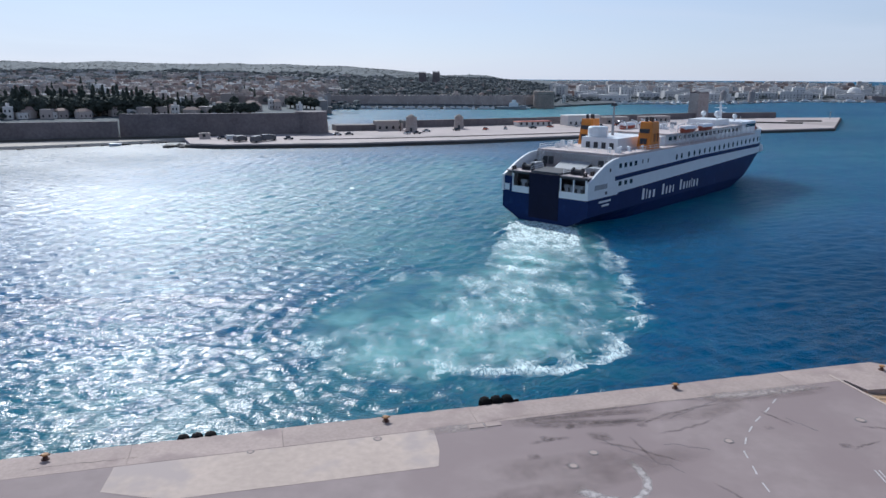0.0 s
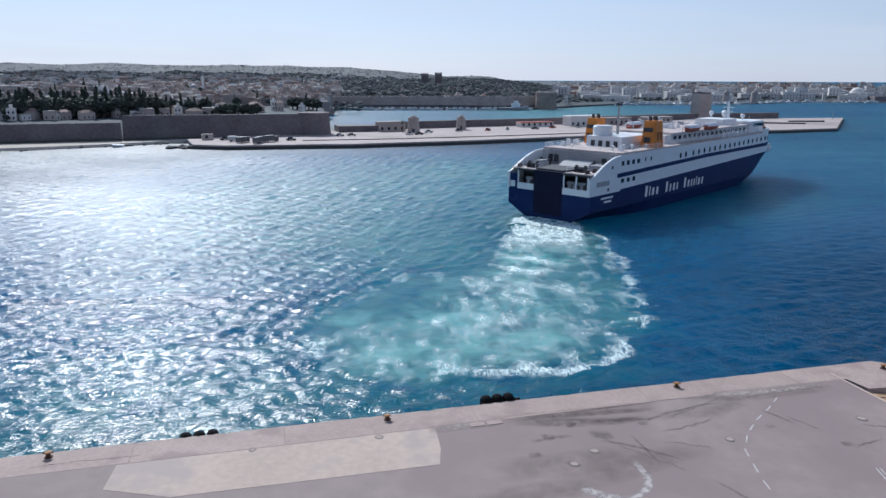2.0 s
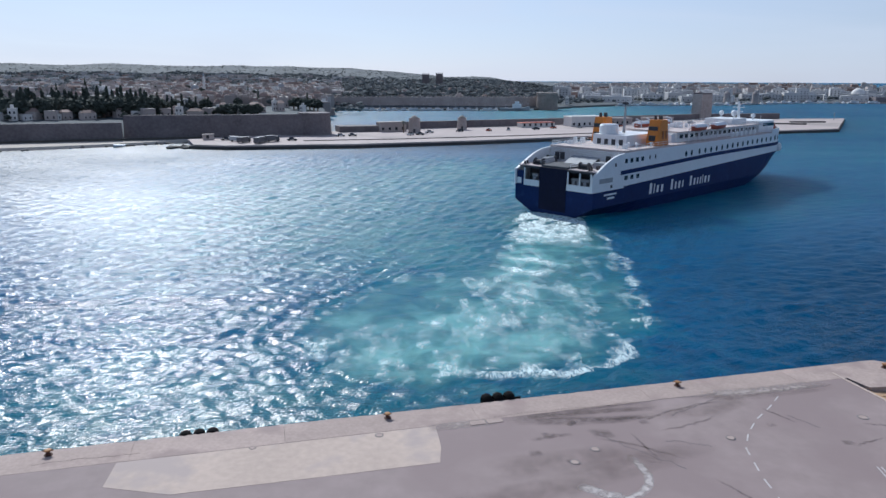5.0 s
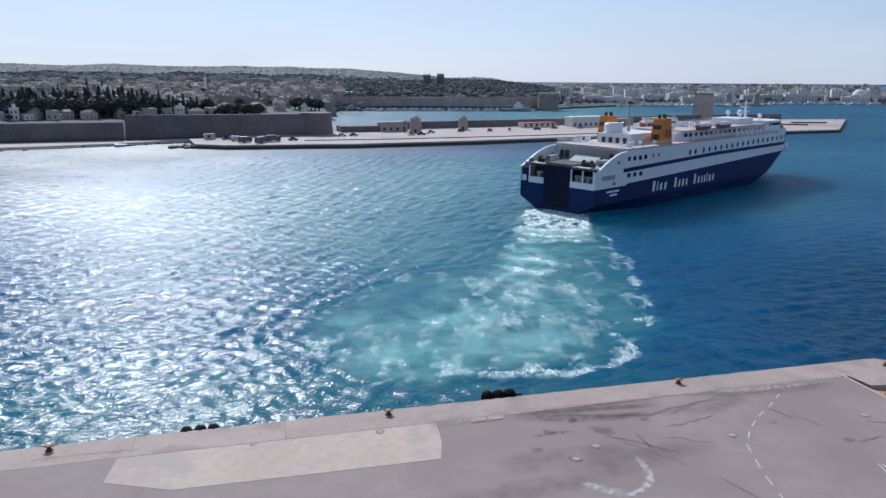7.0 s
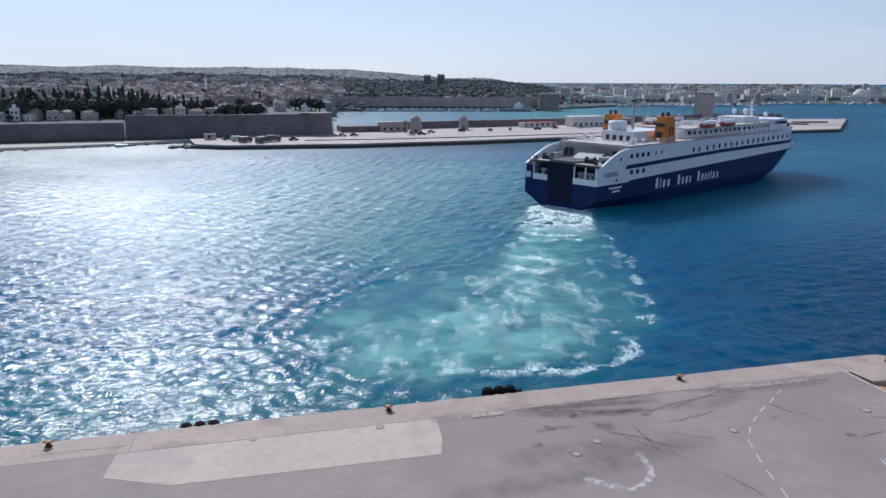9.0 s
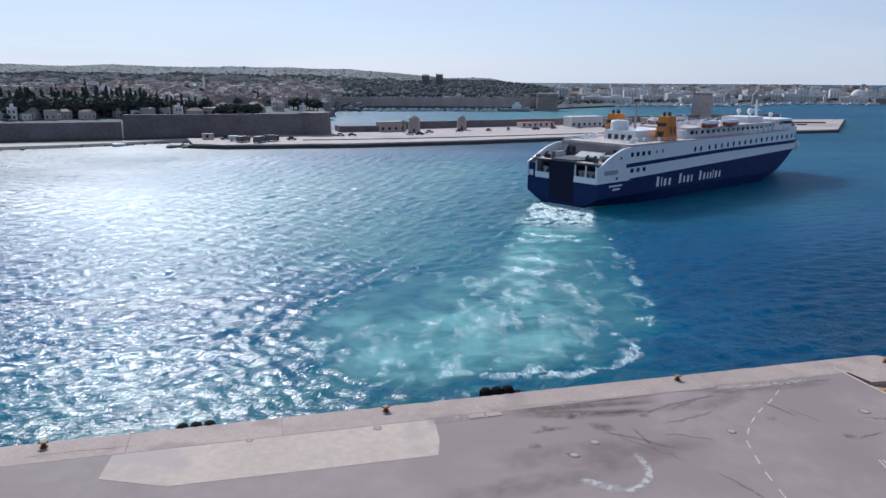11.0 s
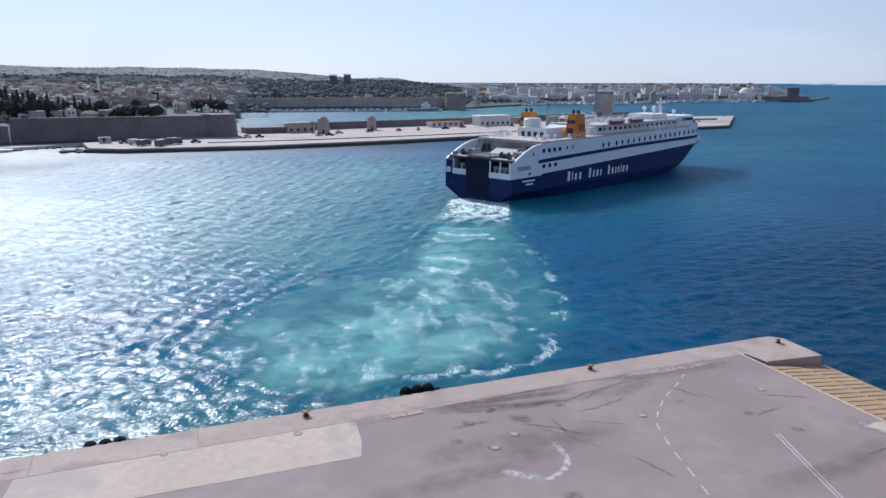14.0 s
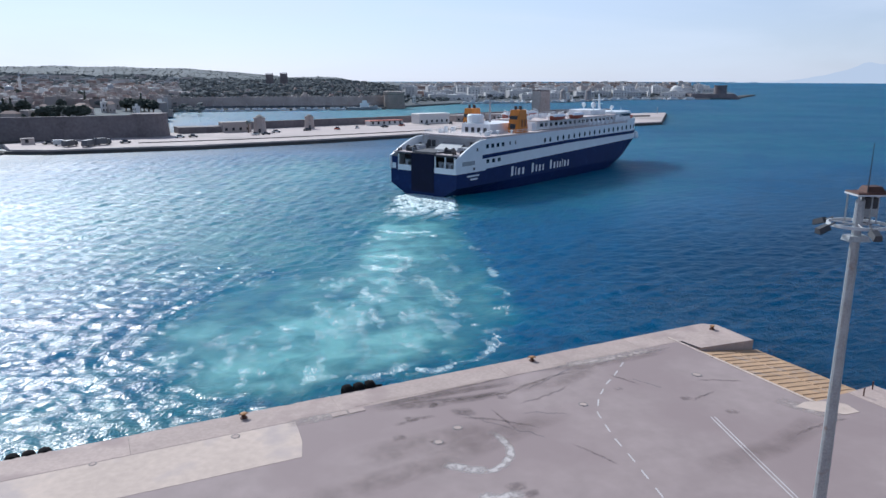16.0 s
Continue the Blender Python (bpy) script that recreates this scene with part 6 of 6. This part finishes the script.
def make_trees():
    rng = random.Random(4)
    cyp = [tree_kind("cypress", "dark pointed cypress tree behind the wall", 14, 4.2, "cypress", 1, 90, True), tree_kind("cypress", "tall dark cypress tree above the houses", 19, 5.0, "cypress", 2, 110, True)]
    rnd = [tree_kind("tree", "dark broad-crowned tree behind the wall", 10, 10, "cypress", 3, 120, False), tree_kind("tree", "pale grey-green broad tree in the town", 8, 9, "leaf", 4, 110, False)]
    used = set()

    def put(kind, az, r, s=1.0):
        m = pose(*at(az, r), land(az, r), rz=rng.uniform(0, 360)) @ Matrix.Scale(s, 4)
        if kind in used:
            copy_thing(kind, m)
        else:
            used.add(kind)
            kind.matrix_basis = m
    for k in range(150):
        put(rng.choice([cyp[0], rnd[0], rnd[0], rnd[0], rnd[0]]), -30.8 + 8.4 * k / 129 + rng.uniform(-0.15, 0.15), 462 + rng.uniform(-12, 22), rng.uniform(0.85, 1.1))
    for k in range(26):
        put(rng.choice([cyp[0], rnd[0], rnd[1]]), -22.2 + 4.6 * k / 25 + rng.uniform(-0.15, 0.15), 462 + rng.uniform(-10, 22), rng.uniform(0.6, 0.9))
    # garden trees and bushes between the front houses
    for k in range(40):
        put(rng.choice([rnd[0], rnd[1]]), -32 + 17.5 * k / 39 + rng.uniform(-0.2, 0.2), shore(-32 + 17.5 * k / 39) + 38 + rng.uniform(0, 30), rng.uniform(0.3, 0.5))
    for az, r in ((-29.2, 470), (-26.6, 474), (-26.3, 470), (-29.0, 476)):
        put(cyp[1], az, r, 0.85)
    for k in range(9):
        put(rnd[0], -16.6 + 2.6 * k / 8, 446 + rng.uniform(-6, 6), 0.72)
    for k in range(7):
        put(rnd[0], -11.3 + 1.8 * k / 6, 520 + rng.uniform(-6, 10), 0.8)
    for k in range(90):
        az = rng.uniform(-42, -9.6)
        put(rng.choice(rnd + [cyp[0], rnd[1]]), az, shore(az) + 90 + 420 * rng.random(), rng.uniform(0.5, 0.9))
    # woods: clumps over the rise, the town's gardens and the far ridge
    r2 = np.random.RandomState(12)

    def wood(r):
        u = r.uniform()
        if u < 0.36:
            az, d = r.uniform(-7.5, 8.6), r.uniform(770, 1500)
            s = r.uniform(1.5, 3.6)
        elif u < 0.8:
            az, d = r.uniform(-45, -6), r.uniform(620, 1900)
            s = r.uniform(1.2, 3.2) * (0.7 + d / 2600)
        else:
            az, d = r.uniform(9, 31), 0
            d = shore(az) + r.uniform(30, 900)
            s = r.uniform(1.6, 3.4)
        x, y = at(az, d)
        return (x, y, land(az, d) + s * 0.5 + (r.uniform(0, 7) if u < 0.36 else r.uniform(0, 2))), s, 0.6

    v, f = clump_mesh(r2, 20000, wood)
    tagged(pydata("woods", v, f, "leaf"), "pale grey-green woods and garden trees over the slopes", "woods", kind="stuff")

    def ridge(r):
        az, d = r.uniform(-45, 4), r.uniform(1500, 2680)
        s = r.uniform(1.5, 3.6)
        x, y = at(az, d)
        return (x, y, land(az, d) + s * 0.1), s, 0.3

    v, f = clump_mesh(r2, 5000, ridge)
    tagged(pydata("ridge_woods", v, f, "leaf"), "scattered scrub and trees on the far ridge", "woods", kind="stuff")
    palm = thing("palm_tree", "small palm tree beside the windmill", "palm", pose(-20.5, 406, 2))
    bm = B()
    rod(bm, (0, 0, 0), (0.2, 0, 6.5), 0.3, 0.2, 7)
    part("trunk", bm, "bark", palm)
    bm = B()
    for k in range(16):
        a, lift = k * 2.4, 0.6 - (k % 4) * 0.35
        d = Vector((math.cos(a), math.sin(a), 0))
        s = Vector((-d.y, d.x, 0)) * 0.35
        pts = [Vector((0.2, 0, 6.5)) + d * t + Vector((0, 0, lift * t - 0.16 * t * t)) for t in (0, 0.9, 1.8, 2.7)]
        rows = [[bm.verts.new(p + s * w), bm.verts.new(p - s * w)] for p, w in zip(pts, (0.3, 1, 0.8, 0.1))]
        for p, q in zip(rows, rows[1:]):
            bm.faces.new((p[0], p[1], q[1], q[0]))
    part("fronds", bm, "leaf", palm)


def make_small_craft():
    rng = random.Random(9)
    boat = thing("motor_boat", "small white motor boat moored at the inner quay", "boat", group="moored boats")
    bm = B()
    rows = []
    for x, w, z in ((-5, 1.5, 1.2), (-2, 1.8, 1.2), (2, 1.6, 1.4), (5.4, 0.1, 1.8)):
        rows.append([bm.verts.new((x, -w, z)), bm.verts.new((x, -w * 0.5, 0)), bm.verts.new((x, w * 0.5, 0)), bm.verts.new((x, w, z))])
    for a, b in zip(rows, rows[1:]):
        for i in range(3):
            bm.faces.new((a[i], a[i + 1], b[i + 1], b[i]))
        bm.faces.new((a[3], a[0], b[0], b[3]))
    bm.faces.new(rows[0])
    part("hull", bm, "white", boat)
    bm = B()
    box(bm, -2.5, 2.0, -1.1, 1.1, 1.2, 2.9, 0.25)
    part("cabin", bm, "metal_white", boat)
    bm = B()
    rod(bm, (0, 0, 2.9), (0, 0, 7), 0.06, n=5)
    part("mast", bm, "white", boat)
    first = True
    for k in range(26):
        az = -7.6 + 14.4 * k / 25 + rng.uniform(-0.15, 0.15)
        m = pose(*at(az, shore(az) - 12 - rng.uniform(0, 4)), 0, rz=rng.choice((0, 180, 90)) + rng.uniform(-8, 8))
        if first:
            boat.matrix_basis, first = m, False
        else:
            copy_thing(boat, m)
    # yachts and small craft along the promenade, cars behind them
    for k in range(34):
        az = 13.8 + 17.0 * k / 33 + rng.uniform(-0.2, 0.2)
        copy_thing(boat, pose(*at(az, shore(az) - 12 - rng.uniform(0, 6)), 0, rz=rng.choice((0, 180, 90)) + rng.uniform(-10, 10)) @ Matrix.Scale(rng.uniform(0.9, 1.5), 4))
    ship = thing("harbour_tug", "grey harbour tug with a white wheelhouse", "tug", pose(72, 716, 0, rz=-6))
    bm = B()
    rows = []
    for x, w, z in ((-14, 3.2, 2.6), (-6, 3.8, 2.4), (6, 3.6, 2.9), (15, 0.2, 4.6)):
        rows.append([bm.verts.new((x, -w, z)), bm.verts.new((x, -w * 0.7, -0.5)), bm.verts.new((x, w * 0.7, -0.5)), bm.verts.new((x, w, z))])
    for a, b in zip(rows, rows[1:]):
        for i in range(3):
            bm.faces.new((a[i], a[i + 1], b[i + 1], b[i]))
        bm.faces.new((a[3], a[0], b[0], b[3]))
    bm.faces.new(rows[0])
    part("hull", bm, "grey", ship)
    bm = B()
    box(bm, -2, 7, -2.4, 2.4, 2.4, 6.5, 0.2)
    box(bm, 0.5, 5, -1.8, 1.8, 6.5, 9, 0.2)
    part("wheelhouse", bm, "white", ship)
    bm = B()
    rod(bm, (0, 0, 9), (0, 0, 14), 0.15, 0.08, 6)
    part("mast", bm, "grey", ship)
    # vehicles on the pier
    for x, y, w, l, h, mm, lab, turn in ((-92, 340, 2.5, 8, 3.2, "car", "dark lorry parked on the pier", 70), (-84, 338, 2.5, 9, 3.4, "car", "dark lorry parked on the pier", 80), (-97, 345, 2.4, 6, 3.0, "metal_white", "white van parked on the pier", 20), (-80, 345, 2.5, 7, 3.6, "car", "dark lorry parked at the pier's root", 40),
                                         (-52, 378, 2, 4.6, 1.6, "metal_white", "white car parked beside the ruins", 30), (-46, 380, 2, 4.6, 1.6, "car", "parked car beside the ruins", 10), (-16, 388, 2, 4.5, 1.6, "metal_white", "white car parked near the windmill", 60), (-11, 390, 2, 4.5, 1.6, "car", "parked car near the windmill", 20),
                                         *[(-6 + 15 * k + (k * 7 % 5), 404 + 7.6 * k + (k * 3 % 4), 2, 4.5, 1.6, ("metal_white", "car", "boat_red")[k % 3], "small parked car on the mole road", 24 + 20 * (k % 4)) for k in range(10)],
                                         (-104, 352, 2, 4.6, 1.6, "car", "parked car at the pier's root", 40), (-72, 352, 2, 4.6, 1.6, "car", "parked car under the wall", 30)):
        v = thing("lorry" if h > 2.5 else "parked_car", lab, "vehicle", pose(x, y, 2.0, rz=turn), group="vehicles on the pier")
        bm = B()
        if h > 2.5:
            box(bm, -l / 2, l / 2 - 2.0, -w / 2, w / 2, 0.45, h * 0.85, 0.08)
        else:
            box(bm, -l / 2, l / 2, -w / 2, w / 2, 0.35, 0.95, 0.1)
        part("body", bm, mm, v)
        bm = B()
        if h > 2.5:
            box(bm, l / 2 - 1.9, l / 2, -w / 2, w / 2, 0.45, h * 0.72, 0.15)
        else:
            box(bm, -l * 0.28, l * 0.22, -w * 0.42, w * 0.42, 0.95, h, 0.25)
        part("cab", bm, mm if h > 2.5 else "glass", v)
        for xx in (-l * 0.32, l * 0.34):
            for yy in (-w / 2, w / 2 - 0.25):
                bm = B()
                rod(bm, (xx, yy, 0.42), (xx, yy + 0.25, 0.42), 0.42, n=10)
                part("wheel", bm, "rubber", v)
    # kerbs and timbers lying on the pier's end
    for x, y, l, turn in ((262, 520, 26, 5), (232, 498, 34, -12)):
        bm = B()
        box(bm, -l / 2, l / 2, -1.2, 1.2, 0, 0.9, 0.1)
        tagged(part("concrete_beam", bm, "pier_side"), "long dark concrete beam lying on the pier", "beam", group="beams on the pier").matrix_basis = pose(x, y, 2.0, rz=turn)
    bm = B()
    rod(bm, (0, 0, 0), (0, 0, 4.5), 0.25, 0.18, 8)
    rod(bm, (0, 0, 4.5), (0, 0, 5.3), 0.45, 0.3, 8)
    tagged(part("harbour_beacon", bm, "grey"), "small harbour beacon at the pier's end", "beacon").matrix_basis = pose(300, 556, 2.0)
    bm = B()
    rod(bm, (-2.6, 0, 0.1), (2.6, 0, 0.1), 0.9, 0.5, 8)
    tagged(part("rowing_boat", bm, "white"), "small pale boat at the beach's edge", "boat").matrix_basis = pose(-148, 334.5, 0.6, rz=30)


SEA = make_water()
make_foam()
make_quay()
make_markings()
make_quay_things()
make_light_mast()
FERRY = make_ferry()
make_land()
make_far_mountains()
make_pier()
make_walls()
make_town()
make_trees()
make_small_craft()

# ferry's path: seconds, x, y of the transom's middle, heading
COURSE = [
    (0.0, 24.29, 162.4, 47.82), (0.5, 24.7, 164.1, 47.3), (1.0, 25.0, 165.4, 46.9), (2.0, 25.5, 167.5, 46.3), (3.0, 26.0, 169.1, 45.7), (4.0, 26.6, 170.8, 45.05),
    (6.5, 28.2, 175.8, 43.35), (7.5, 28.85, 177.65, 42.85), (8.5, 29.5, 179.4, 42.25), (11.0, 31.25, 184.1, 40.5), (12.0, 31.85, 185.55, 40.0), (13.0, 32.5, 187.0, 39.6),
    (14.0, 33.3, 188.4, 39.25), (15.0, 34.2, 189.6, 39.0), (16.0, 35.3, 190.8, 39.0),
]


def motions():
    walk(FERRY, [(t, pose(x, y, 0, rz=h)) for t, x, y, h in COURSE])
    wash = foam_sheet("dense white wash boiling under the ferry's stern", [(1.5, 4), (-0.5, -4), (-2.5, -13), (-4.5, -22), (-6.5, -34)], (8.2, 10), boiling(1.8, 9.0), seed=9.0)
    origin = FOAM.pop()[1]
    walk(wash, [(t, pose(x + origin.x, y + origin.y, 0.14, rz=(h - 43) * 0.5)) for t, x, y, h in COURSE])
    walk(SEA, [(0, pose(0, 0, 0)), (16, pose(0.6, -5.0, 0))])
    for ob, at0, rows in FOAM:
        walk(ob, [(t, pose(at0.x + dx, at0.y + dy, z)) for t, dx, dy, z in rows])


motions()
